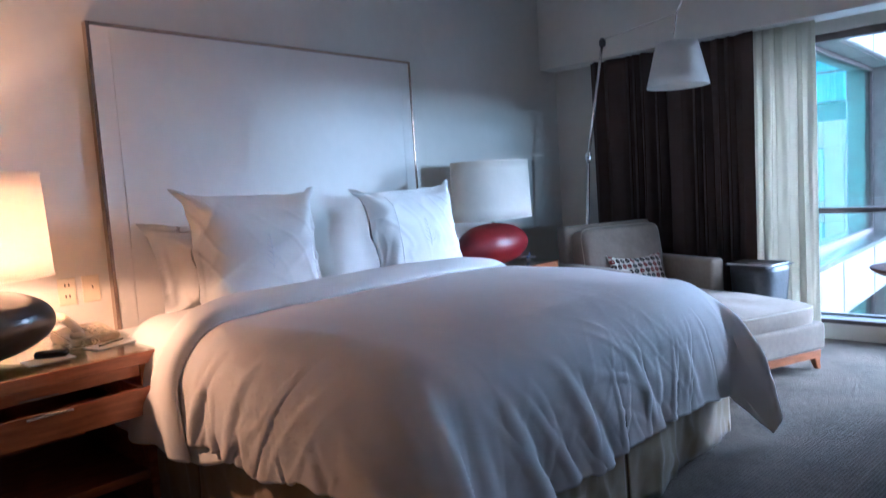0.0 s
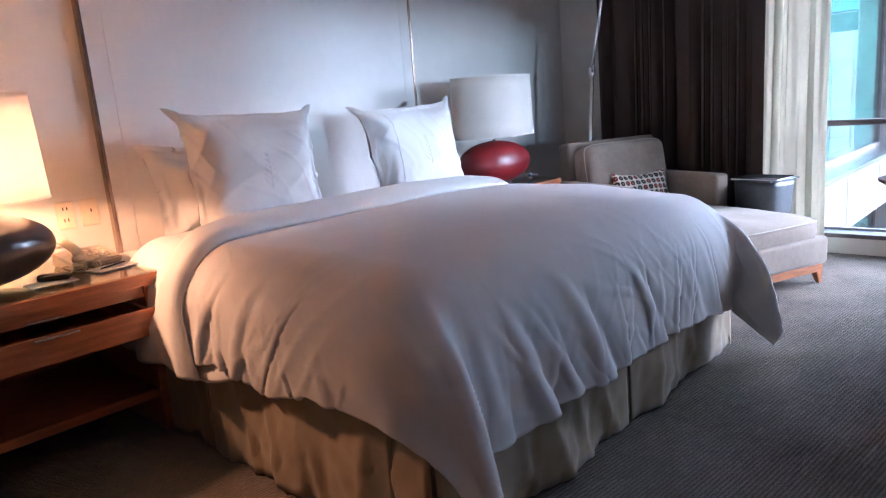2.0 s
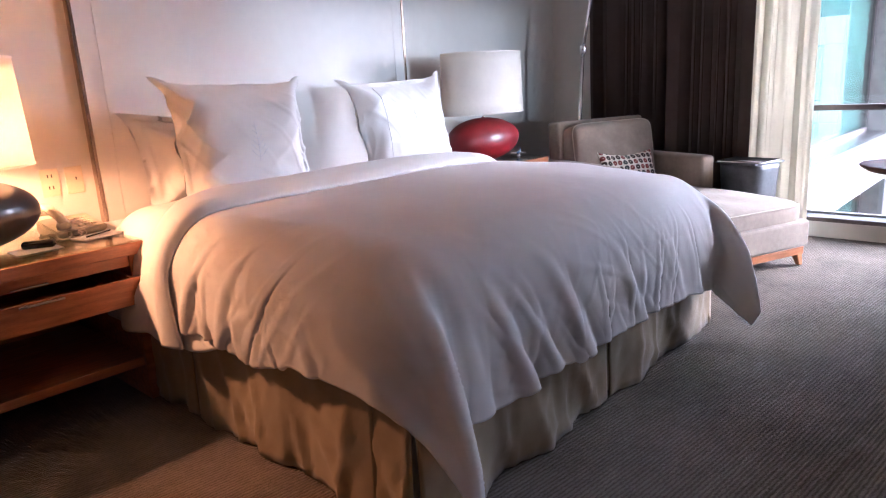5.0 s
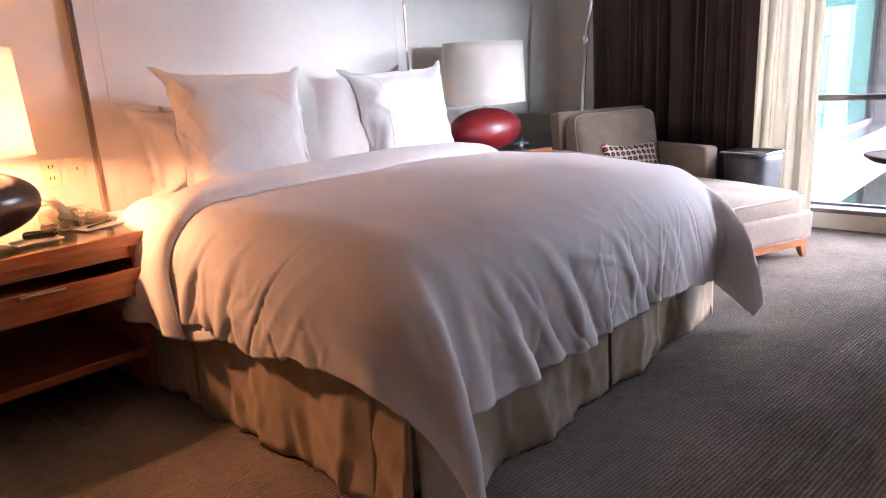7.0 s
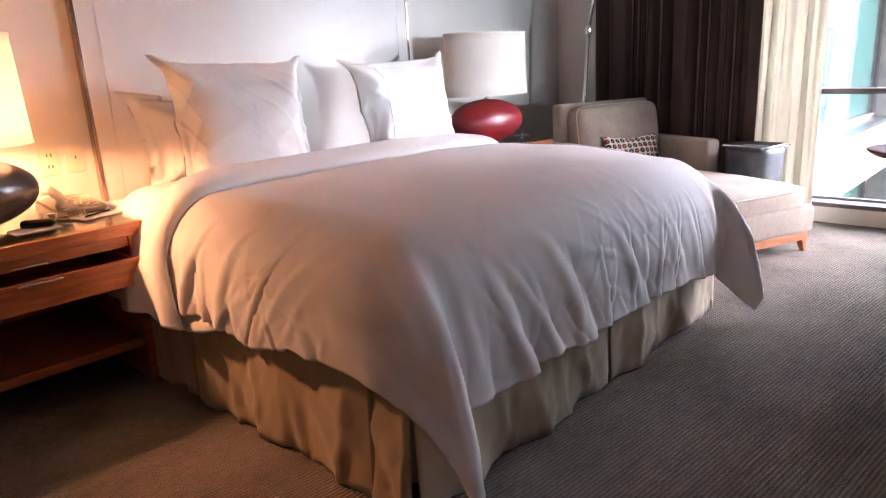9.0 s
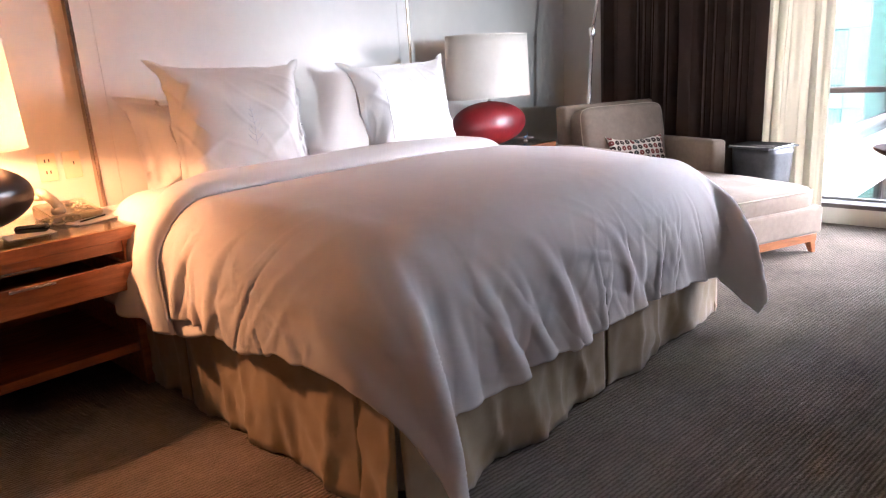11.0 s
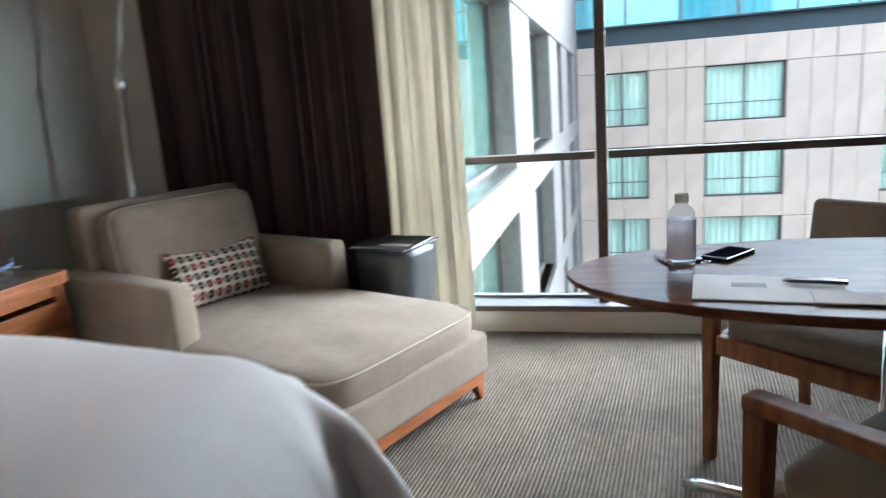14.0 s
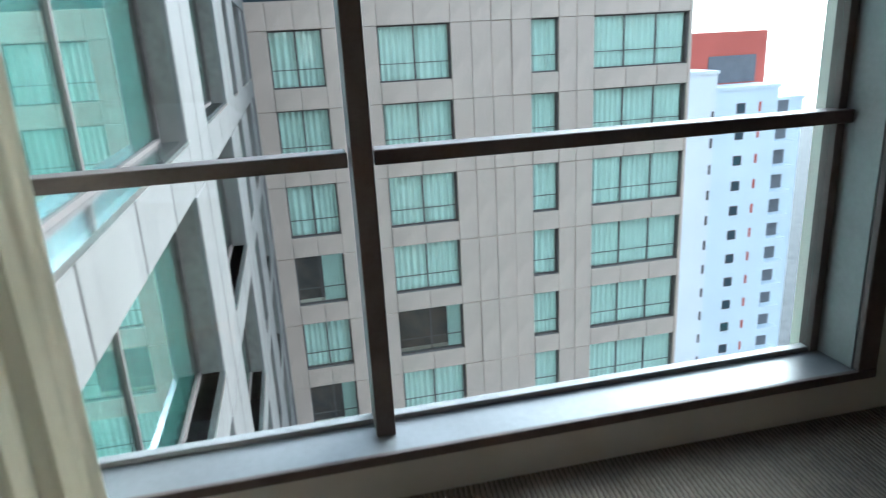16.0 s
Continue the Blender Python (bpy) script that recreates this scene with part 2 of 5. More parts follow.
M_FROST = cloth("frosted_label", (0.72, 0.68, 0.69), (0.85, 0.80, 0.82), 0.6, bump=0.0)
M_PLASTIC = glass("clear_bottle_plastic", (0.86, 0.87, 0.88), 0.14)
M_BLUE = mat("blue_white_plastic", (0.20, 0.34, 0.60), 0.35, var=0.2, scale=40)
M_MAG = mat("magazine_print", (0.03, 0.03, 0.024), 0.55, var=0.5, scale=14, dark=(0.006, 0.006, 0.006), spec=0.04)
# front stone lightened, wing stone darkened in colour to balance the light on them
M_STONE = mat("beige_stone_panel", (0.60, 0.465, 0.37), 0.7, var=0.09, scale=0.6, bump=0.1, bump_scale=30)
M_STONEW = mat("darkened_stone_panel", (0.175, 0.157, 0.145), 0.65, var=0.08, scale=0.6, bump=0.1, bump_scale=30)
M_JOINT = mat("dark_panel_joint", (0.19, 0.165, 0.145), 0.9)
M_BAND = mat("dark_blue_band", (0.035, 0.06, 0.075), 0.4, var=0.15, scale=0.5)
M_GREEN = glass("green_facade_glass", (0.92, 0.985, 0.945), 0.06)
M_MIRRORG = glass("reflective_wing_glass", (0.62, 0.83, 0.79), 0.30)
M_TOPG = glass("pale_blue_glass", (0.62, 0.92, 0.97), 0.3)
M_NET = mat("pale_net_curtain", (0.90, 0.92, 0.89), 0.9, var=0.06, scale=1.5)
# dark sheets stand in for the unlit rooms; their dimness is colour
M_ROOMDARK = mat("dim_room_sheet", (0.10, 0.11, 0.10), 0.9, var=0.3, scale=0.8)
M_BROWNIN = mat("brown_room_sheet", (0.10, 0.05, 0.04), 0.9, var=0.4, scale=1.2)
M_WHITEB = mat("white_render", (0.78, 0.79, 0.80), 0.8, var=0.03, scale=0.2)
M_PALEB = mat("pale_blue_render", (0.70, 0.76, 0.80), 0.8, var=0.03, scale=0.2)
M_REDB = mat("red_render", (0.52, 0.12, 0.085), 0.8, var=0.06, scale=0.3)
M_GREYB = mat("grey_louvre", (0.16, 0.16, 0.17), 0.7, var=0.1, scale=1)
M_STREET = mat("street_asphalt", (0.08, 0.08, 0.08), 0.9, var=0.2, scale=0.3)


# ---- building helpers ----
def place(name, bm, material, smooth=False):
    me = bpy.data.meshes.new(name)
    bm.to_mesh(me)
    bm.free()
    if smooth:
        for p in me.polygons:
            p.use_smooth = True
    if material:
        me.materials.append(material)
    return me


def part(name, bm, material, parent, label="", smooth=False):
    ob = new(name, place(name, bm, material, smooth))
    ob.parent = parent
    if label:
        ob["label"] = label
    return ob


def solo(name, bm, material, label, category, group="", kind="", smooth=False):
    return tagged(new(name, place(name, bm, material, smooth)), label, category, group, kind)


def thing(name, label, category, group="", kind="", at=None):
    ob = new(name)
    ob.empty_display_size = 0.1
    if at is not None:
        ob.matrix_world = at
    return tagged(ob, label, category, group, kind)


def box(x0, x1, y0, y1, z0, z1, bevel=0.0, bm=None, seg=2):
    bm = bm or bmesh.new()
    vs = bmesh.ops.create_cube(bm, size=1, matrix=Matrix.LocRotScale(((x0 + x1) / 2, (y0 + y1) / 2, (z0 + z1) / 2), None, (abs(x1 - x0), abs(y1 - y0), abs(z1 - z0))))["verts"]
    if bevel:
        es = list({e for v in vs for e in v.link_edges})
        bmesh.ops.bevel(bm, geom=es, offset=bevel, segments=seg, affect="EDGES", profile=0.5)
    return bm


def lathe(profile, n=32, sx=1.0, sy=1.0, bm=None, cap=True, at=(0, 0, 0)):
    """A turned body: (radius, height) pairs from below to above."""
    bm = bm or bmesh.new()
    rings = []
    for r, z in profile:
        rings.append([bm.verts.new((at[0] + sx * r * math.cos(2 * math.pi * i / n), at[1] + sy * r * math.sin(2 * math.pi * i / n), at[2] + z)) for i in range(n)])
    for a, b in zip(rings, rings[1:]):
        for i in range(n):
            bm.faces.new((a[i], a[(i + 1) % n], b[(i + 1) % n], b[i]))
    if cap:
        bm.faces.new(rings[0][::-1])
        bm.faces.new(rings[-1])
    return bm


def tube(points, r, n=8, bm=None):
    """A round bar along a line of points; r is one radius or one for each point."""
    bm = bm or bmesh.new()
    pts = [Vector(p) for p in points]
    rs = r if isinstance(r, (list, tuple)) else [r] * len(pts)
    rings = []
    for i, p in enumerate(pts):
        d = (pts[min(i + 1, len(pts) - 1)] - pts[max(i - 1, 0)]).normalized()
        a = d.orthogonal().normalized() if i == 0 else (a - d * a.dot(d)).normalized()
        b = d.cross(a)
        rings.append([bm.verts.new(p + rs[i] * (a * math.cos(2 * math.pi * k / n) + b * math.sin(2 * math.pi * k / n))) for k in range(n)])
    for u, w in zip(rings, rings[1:]):
        for k in range(n):
            bm.faces.new((u[k], u[(k + 1) % n], w[(k + 1) % n], w[k]))
    bm.faces.new(rings[0][::-1])
    bm.faces.new(rings[-1])
    return bm


def sheet(nu, nv, f, bm=None, closed=False):
    """A grid of quads through f(u, v), u and v from 0 to 1."""
    bm = bm or bmesh.new()
    g = [[bm.verts.new(f(i / nu, j / nv)) for i in range(nu + (0 if closed else 1))] for j in range(nv + 1)]
    for j in range(nv):
        for i in range(nu):
            k = (i + 1) % nu if closed else i + 1
            bm.faces.new((g[j][i], g[j][k], g[j + 1][k], g[j + 1][i]))
    return bm


def thicken(ob, t, offset=-1.0):
    md = ob.modifiers.new("thickness", "SOLIDIFY")
    md.thickness, md.offset = t, offset
    return ob


def taper_leg(x, y, w0, w1, z0, z1, dx=0.0, dy=0.0):
    """A square leg, w1 wide at its top and w0 at its foot, which is set off by dx, dy."""
    bm = bmesh.new()
    rows = []
    for w, z, ox, oy in ((w0, z0, dx, dy), (w1, z1, 0, 0)):
        rows.append([bm.verts.new((x + ox + a * w / 2, y + oy + b * w / 2, z)) for a, b in ((-1, -1), (1, -1), (1, 1), (-1, 1))])
    bm.faces.new(rows[0][::-1]), bm.faces.new(rows[1])
    for i in range(4):
        bm.faces.new((rows[0][i], rows[0][(i + 1) % 4], rows[1][(i + 1) % 4], rows[1][i]))
    bmesh.ops.bevel(bm, geom=list(bm.edges), offset=0.004, segments=1, affect="EDGES")
    return bm


def fbm(x, y, z=0.0):
    return noise.noise((x, y, z)) + 0.5 * noise.noise((2.1 * x + 7, 2.1 * y, z)) + 0.25 * noise.noise((4.3 * x, 4.3 * y + 3, z))


# ---- room shell ----
WIN_Y0, WIN_Y1, WIN_Z0, WIN_Z1 = -4.02, -0.75, 0.13, 2.03
X_GLASS, X_IN = 3.12, 2.95
solo("floor", box(-3.8, 3.3, -5.2, 0.15, -0.15, 0), M_CARPET, "grey-beige ribbed loop carpet wall to wall", "carpet", kind="structure")
solo("ceiling", box(-3.8, 3.3, -5.2, 0.15, 2.75, 2.9), M_CEIL, "plain off-white painted ceiling", "ceiling", kind="structure")
solo("wall_head", box(-3.8, 3.3, 0, 0.15, 0, 2.75), M_WALL, "beige papered wall behind the bed", "wall", kind="structure")
solo("wall_left", box(-3.95, -3.8, -5.2, 0.15, 0, 2.75), M_UNSEENWALL, "unseen side wall, coloured brown to cut bounced light", "wall", kind="structure")
# opening in the unseen back wall, sized to shape the added beam
bm = box(-3.8, -0.55, -5.35, -5.2, 0, 2.75)
box(0.70, 3.3, -5.35, -5.2, 0, 2.75, bm=bm)
box(-0.55, 0.70, -5.35, -5.2, 0, 1.03, bm=bm)
box(-0.55, 0.70, -5.35, -5.2, 1.55, 2.75, bm=bm)
solo("wall_back", bm, M_UNSEENWALL, "unseen wall opposite the bed, coloured brown to cut bounced light", "wall", kind="structure")
bm = box(X_IN, 3.3, WIN_Y1, 0, 0, 2.75)
box(X_IN, 3.3, -5.2, WIN_Y0 - 0.07, 0, 2.75, bm=bm)
box(X_IN, X_GLASS + 0.02, WIN_Y0 - 0.07, WIN_Y1, 0, WIN_Z0 - 0.02, bm=bm)
box(X_IN + 0.1, 3.3, WIN_Y0 - 0.07, WIN_Y1, WIN_Z1, 2.75, bm=bm)
solo("wall_window", bm, M_WALL, "beige wall round the wide window", "wall", kind="structure")
solo("bulkhead", box(2.72, X_IN - 0.003, -5.2, 0, 2.09, 2.75, 0.004), M_WALL, "dropped beige bulkhead above the curtains", "bulkhead", kind="structure")

window = thing("window_1", "wide bronze-framed window with one mullion and rail", "window", kind="structure")
part("window_sill", box(X_IN + 0.012, X_GLASS + 0.02, WIN_Y0 - 0.068, WIN_Y1, WIN_Z0 - 0.018, WIN_Z0, 0.004), M_SILL, window, "pale grey polished sill")
part("sill_edge", box(X_IN - 0.004, X_IN + 0.011, WIN_Y0 - 0.068, WIN_Y1, WIN_Z0 - 0.024, WIN_Z0 + 0.004, 0.003), M_FRAME, window, "dark sill nosing")
part("mullion", box(3.035, X_GLASS + 0.03, -2.685, -2.635, WIN_Z0 + 0.001, WIN_Z1, 0.004), M_FRAME, window)
part("rail", box(3.07, X_GLASS + 0.02, WIN_Y0 + 0.002, -2.692, 0.835, 0.872, 0.004), M_FRAME, window)
part("rail", box(3.07, X_GLASS + 0.02, -2.628, WIN_Y1, 0.835, 0.872, 0.004), M_FRAME, window)
part("jamb_panel", box(X_IN + 0.02, X_GLASS + 0.05, WIN_Y0 - 0.066, WIN_Y0, WIN_Z0 + 0.001, WIN_Z1, 0.003), M_REVEAL, window, "grey window jamb panel")
part("jamb_frame", box(X_GLASS - 0.02, X_GLASS + 0.03, WIN_Y0 + 0.002, WIN_Y0 + 0.03, WIN_Z0 + 0.001, WIN_Z1, 0.003), M_FRAME, window)
part("jamb_trim", box(X_IN - 0.004, X_IN + 0.018, WIN_Y0 - 0.066, WIN_Y0 - 0.002, WIN_Z0 + 0.005, WIN_Z1, 0.003), M_FRAME, window)
part("bottom_frame", box(X_GLASS - 0.012, X_GLASS + 0.02, WIN_Y0 + 0.03, WIN_Y1, WIN_Z0 + 0.0005, WIN_Z0 + 0.016, 0.002), M_REVEAL, window)
part("head_frame", box(X_GLASS - 0.05, X_GLASS + 0.03, WIN_Y0 + 0.03, WIN_Y1, WIN_Z1 - 0.05, WIN_Z1 - 0.001, 0.003), M_FRAME, window)
for y0, y1 in ((WIN_Y0 + 0.03, -2.69), (-2.63, WIN_Y1)):
    for z0, z1 in ((WIN_Z0, 0.836), (0.871, WIN_Z1 - 0.05)):
        p = part("pane", box(X_GLASS, X_GLASS + 0.008, y0, y1, z0, z1), M_PANE, window)
        p.visible_shadow = False
solo("baseboard", box(2.0, 2.28, -0.012, -0.001, 0.0, 0.09, 0.003), M_WALL, "low painted baseboard under the wall", "baseboard", kind="structure")


# unseen frame and pane, added to close that opening
slim = thing("beam_opening", "unseen low opening opposite the bed, added to shape the beam", "window", kind="structure")
bm = box(-0.548, 0.698, -5.30, -5.26, 1.032, 1.052)
box(-0.548, 0.698, -5.30, -5.26, 1.528, 1.548, bm=bm)
for x in (-0.548, 0.678):
    box(x, x + 0.02, -5.30, -5.26, 1.053, 1.527, bm=bm)
part("window_frame", bm, M_FRAME, slim)
part("pane", box(-0.527, 0.677, -5.284, -5.278, 1.053, 1.527), M_PANE, slim).visible_shadow = False


# ---- curtains ----
def drape(y0, y1, x, z0, z1, folds, amp, seed, lean=0.0, gather=0.0, nu=260, nv=40, soft=0.0):
    rnd = random.Random(seed)
    ph = [rnd.uniform(0, 6.28) for _ in range(4)]

    def f(u, v):
        w = u + 0.035 * math.sin(2 * math.pi * 2.3 * u + ph[0]) + 0.02 * math.sin(2 * math.pi * 5.1 * u + ph[1])
        a = amp * (0.75 + 0.35 * math.sin(2 * math.pi * 1.7 * u + ph[2])) * (0.7 + 0.3 * (1 - v))
        s = math.sin(2 * math.pi * folds * w + 0.25 * math.sin(3 * v + ph[3]))
        s = math.copysign(abs(s) ** (0.7 + 0.5 * soft), s) * (1 - 0.45 * soft * (0.5 + noise.noise((3.0 * u, 1.1 * v, seed + 2.0))))
        yy = y0 + (y1 - y0) * (u + 0.012 * math.sin(2 * math.pi * folds * 2 * w) + gather * (u - 0.5) * (1 - v))
        sway = (0.012 + 0.02 * soft) * noise.noise((9 * u, 2.0 * v, seed))
        return (x + a * s + sway + lean * (1 - v) * u, yy, z0 + (z1 - z0) * v)
    return sheet(nu, nv, f)


thicken(solo("blackout_curtain", drape(-0.40, -1.66, 2.835, 0.015, 2.088, 12, 0.07, 3), M_DRAPE, "dark brown full-length blackout curtain, drawn aside", "curtain", smooth=True), 0.004)
thicken(solo("sheer_curtain", drape(-1.63, -2.03, 2.84, 0.015, 2.088, 4.0, 0.019, 8, lean=-0.03, gather=0.12, nu=160, soft=1.0), M_SHEER, "cream sheer curtain gathered beside the window", "curtain", smooth=True), 0.002)


# ---- bed ----
head = thing("headboard", "tall cream upholstered headboard panel with bronze edging", "headboard")
part("panel", box(-0.835, 1.145, -0.036, -0.001, 0.30, 2.0), M_HEAD, head)
for x0, x1 in ((-0.835, -0.755), (1.065, 1.145)):
    part("border_panel", box(x0, x1, -0.040, -0.0365, 0.30, 2.0, 0.0015, seg=1), M_HEAD, head)
part("centre_panel", box(-0.752, 1.062, -0.040, -0.0365, 0.30, 2.0, 0.0015, seg=1), M_HEAD, head)
part("edge_trim", box(-0.852, -0.836, -0.044, -0.001, 0.30, 2.016, 0.002), M_TRIM, head)
part("edge_trim", box(1.146, 1.162, -0.044, -0.001, 0.30, 2.016, 0.002), M_TRIM, head)
part("edge_trim", box(-0.835, 1.145, -0.044, -0.001, 2.001, 2.016, 0.002), M_TRIM, head)

bed = thing("bed", "king bed with white mattress and khaki pleated skirt", "bed")
part("box_spring", box(-0.95, 0.95, -2.08, -0.06, 0.05, 0.40, 0.02), M_SHEET, bed)
part("mattress", box(-0.965, 0.965, -2.10, -0.055, 0.40, 0.632, 0.06, seg=4), M_SHEET, bed, "white mattress with a fitted sheet")


def skirt_panel(p0, p1, seed, out):
    """A hanging panel of the bed skirt between two floor points, swelling outwards."""
    rnd = random.Random(seed)
    a, b = Vector((*p0, 0)), Vector((*p1, 0))
    o = Vector((*out, 0))
    length = (b - a).length
    ph = [rnd.uniform(0, 6.28) for _ in range(3)]

    def f(u, v):
        low = 1 - v
        k = u * length + 0.10 * (v - 0.5) * math.sin(4 * u + ph[0])
        w = 0.006 * math.sin(2 * math.pi * k / 0.42 + ph[0]) + 0.010 * noise.noise((5 * k, 0.8 * v, seed))
        w += 0.007 * max(0.0, 1 - 4 * abs(noise.noise((4.5 * k + 1.2 * v, 0.9 * v, seed + 5)))) - 0.004 * max(0.0, 1 - 6 * abs(noise.noise((9 * k - 2 * v, 1.2 * v, seed + 9))))
        w += 0.010 * max(0.0, math.sin(2 * math.pi * k / 0.155 + ph[1] + 0.9 * v)) ** 3 * (0.5 + noise.noise((2.3 * k, 1.0, seed + 3)))
        ends = min(1.0, 10 * u, 10 * (1 - u))
        p = a.lerp(b, u) + o * (0.014 + (0.25 + 0.75 * low) * (0.014 + 2.1 * w * ends))
        return (p.x, p.y, 0.006 + 0.40 * v + 0.002 * math.sin(9 * u + ph[2]) * low)
    return sheet(max(12, int(length / 0.016)), 14, f)


for i, (p0, p1, out) in enumerate((((-0.97, -0.08), (-0.97, -1.00), (-1, 0)), ((-0.972, -1.015), (-0.972, -1.985), (-1, 0)), ((-0.965, -1.96), (-0.965, -2.12), (-1, 0)),
                                   ((-0.975, -2.11), (-0.01, -2.11), (0, -1)), ((0.01, -2.11), (0.955, -2.11), (0, -1)), ((0.93, -2.10), (0.985, -2.10), (0, -1)),
                                   ((0.972, -2.10), (0.972, -1.0), (1, 0)), ((0.972, -0.99), (0.972, -0.08), (1, 0)))):
    thicken(part("skirt_panel", skirt_panel(p0, p1, 20 + i, out), M_SKIRT, bed, smooth=True), 0.005)
for cx, cy, dx, dy in ((-0.965, -1.007, 0, 1), (0.0, -2.105, 1, 0)):
    part("pleat", box(cx - 0.05 * dx - 0.004 * dy, cx + 0.05 * dx + 0.004 * dy, cy - 0.05 * dy - 0.004 * dx, cy + 0.05 * dy + 0.004 * dx, 0.01, 0.40), M_SKIRT, bed)

def stretch_links(P, rest, bend, give=1.0):
    """One round of length corrections along, across and on the diagonals of a cloth grid P[row, column]."""
    n, m = P.shape[:2]
    ru, rv = rest

    def fix(A, B, length, k):
        d = B - A
        l = np.sqrt((d * d).sum(-1, keepdims=True)) + 1e-9
        e = 1 - length / l
        d *= 0.5 * k * np.where(e > 0, e, e * give)
        A += d
        B -= d
    for c in (0, 1):
        k = (n - c) // 2
        A, B = P[c:c + 2 * k:2], P[c + 1:c + 2 * k:2]
        fix(A, B, rv, 1.0)
        dg = math.hypot(ru, rv)
        fix(A[:, :-1], B[:, 1:], dg, 0.25)
        fix(A[:, 1:], B[:, :-1], dg, 0.25)
        k = (m - c) // 2
        fix(P[:, c:c + 2 * k:2], P[:, c + 1:c + 2 * k:2], ru, 1.0)
    for q in range(4):
        a = P[q:n - 3:4]
        fix(a, P[q + 3:n:4][:len(a)], 3 * rv, bend)
        a = P[:, q:m - 3:4]
        fix(a, P[:, q + 3:m:4][:, :a.shape[1]], 3 * ru, bend)


def grid_mesh(P):
    nv, nu = P.shape[0] - 1, P.shape[1] - 1
    return sheet(nu, nv, lambda u, v: P[round(v * nv), round(u * nu)])


def finer(P):
    """The grid with a point between each two, on a smooth curve."""
    for ax in (0, 1):
        A = np.moveaxis(P, ax, 0)
        n = len(A)
        pad = np.concatenate([2 * A[:1] - A[1:2], A, 2 * A[-1:] - A[-2:-1]])
        out = np.empty((2 * n - 1,) + A.shape[1:])
        out[::2] = A
        out[1::2] = (9 * (pad[1:n] + pad[2:n + 1]) - pad[0:n - 1] - pad[3:n + 2]) / 16
        P = np.moveaxis(out, 0, ax)
    return P


def outward(P, centre):
    N = np.cross(np.gradient(P, axis=1), np.gradient(P, axis=0))
    N /= np.sqrt((N * N).sum(-1, keepdims=True)) + 1e-9
    return N * np.sign((N * (P - np.array(centre))).sum(-1, keepdims=True))


def crumple(P, cut, amount, seed, centre=(0, -1.2, 0.2)):
    """Adds crisp, leaning creases to a settled cloth, more where it hangs."""
    N = outward(P, centre)
    nv, nu = P.shape[:2]
    D = np.zeros((nv, nu, 1))
    for j in range(nv):
        for i in range(nu):
            a, b = cut[0] * i / (nu - 1), cut[1] * j / (nv - 1)
            wx, wy = 0.12 * noise.noise((2 * a, 2 * b, seed)), 0.12 * noise.noise((2 * a, 2 * b, seed + 4))
            hang = 0.14 + 0.86 * (1 - abs(N[j, i, 2])) ** 0.7
            p, q = 0.8 * (a + wx) + 0.6 * (b + wy), -0.6 * (a + wx) + 0.8 * (b + wy)
            r1 = max(0.0, 1 - 6 * abs(noise.noise((2.2 * p, 7.5 * q, seed + 1)))) ** 1.3
            r2 = max(0.0, 1 - 7 * abs(noise.noise((9.0 * p + 3, 2.8 * q, seed + 2)))) ** 1.3
            patch = max(0.0, 0.55 + 1.3 * noise.noise((1.7 * a, 1.7 * b, seed + 8)))
            if cut[1] > 1 and b > 1.0 and (a < 0.55 or a > 1.2):
                hang *= 0.3
            D[j, i, 0] = hang * patch * (0.0075 * r1 + 0.006 * r2) + 0.003 * noise.noise((11 * a, 11 * b, seed + 3)) * hang
    return P + N * D * amount


duvet = thing("duvet", "rumpled white cotton duvet, head end folded back", "duvet")
NEAR_X, FAR_X, FOOT_Y, ROUND, LOFT = 0.82, 0.79, 1.95, 0.19, 0.725


def step(x, a, b):
    t = max(0.0, min(1.0, (x - a) / (b - a)))
    return t * t * (3 - 2 * t)


def gathers(folds, k, d):
    """Soft ridges of hanging cloth: (place, lean, width, height, where it begins)."""
    out = 0.0
    for k0, lean, width, high, d0 in folds:
        q = (k - k0 - lean * (d - d0)) / (width * (0.5 + 0.9 * max(0.0, d - d0)))
        if -6 < q < 6:
            out += high * step(d, d0, d0 + 0.28) * (math.exp(-q * q) - 0.55 * math.exp(-((q - 1.5) / 1.2) ** 2))
    return out


FOOT_FOLDS = ((-0.86, 0.25, 0.035, 0.020, 0.18), (-0.73, 0.40, 0.040, 0.036, 0.16), (-0.60, 0.20, 0.030, 0.016, 0.30), (-0.46, 0.50, 0.050, 0.036, 0.12), (-0.30, 0.30, 0.032, 0.018, 0.30),
              (-0.08, 0.55, 0.042, 0.026, 0.16), (0.10, 0.25, 0.028, 0.014, 0.32), (0.30, 0.50, 0.045, 0.016, 0.16), (0.50, 0.45, 0.045, 0.018, 0.20), (0.70, 0.40, 0.040, 0.022, 0.12))
NEAR_FOLDS = ((1.13, 0.10, 0.040, 0.014, 0.06), (1.26, -0.35, 0.030, 0.018, 0.06), (1.34, 0.30, 0.030, 0.014, 0.22), (1.47, -0.30, 0.035, 0.014, 0.05), (1.60, -0.25, 0.035, 0.010, 0.25),
              (1.74, 0.45, 0.040, 0.014, 0.22), (1.88, 0.40, 0.040, 0.018, 0.14), (2.02, 0.45, 0.035, 0.016, 0.12))
FOOT_FOLDS = [(a, b, c, 0.45 * h, e) for a, b, c, h, e in FOOT_FOLDS]
NEAR_FOLDS = [(a, b, c, 0.6 * h, e) for a, b, c, h, e in NEAR_FOLDS]
crisp = random.Random(4)
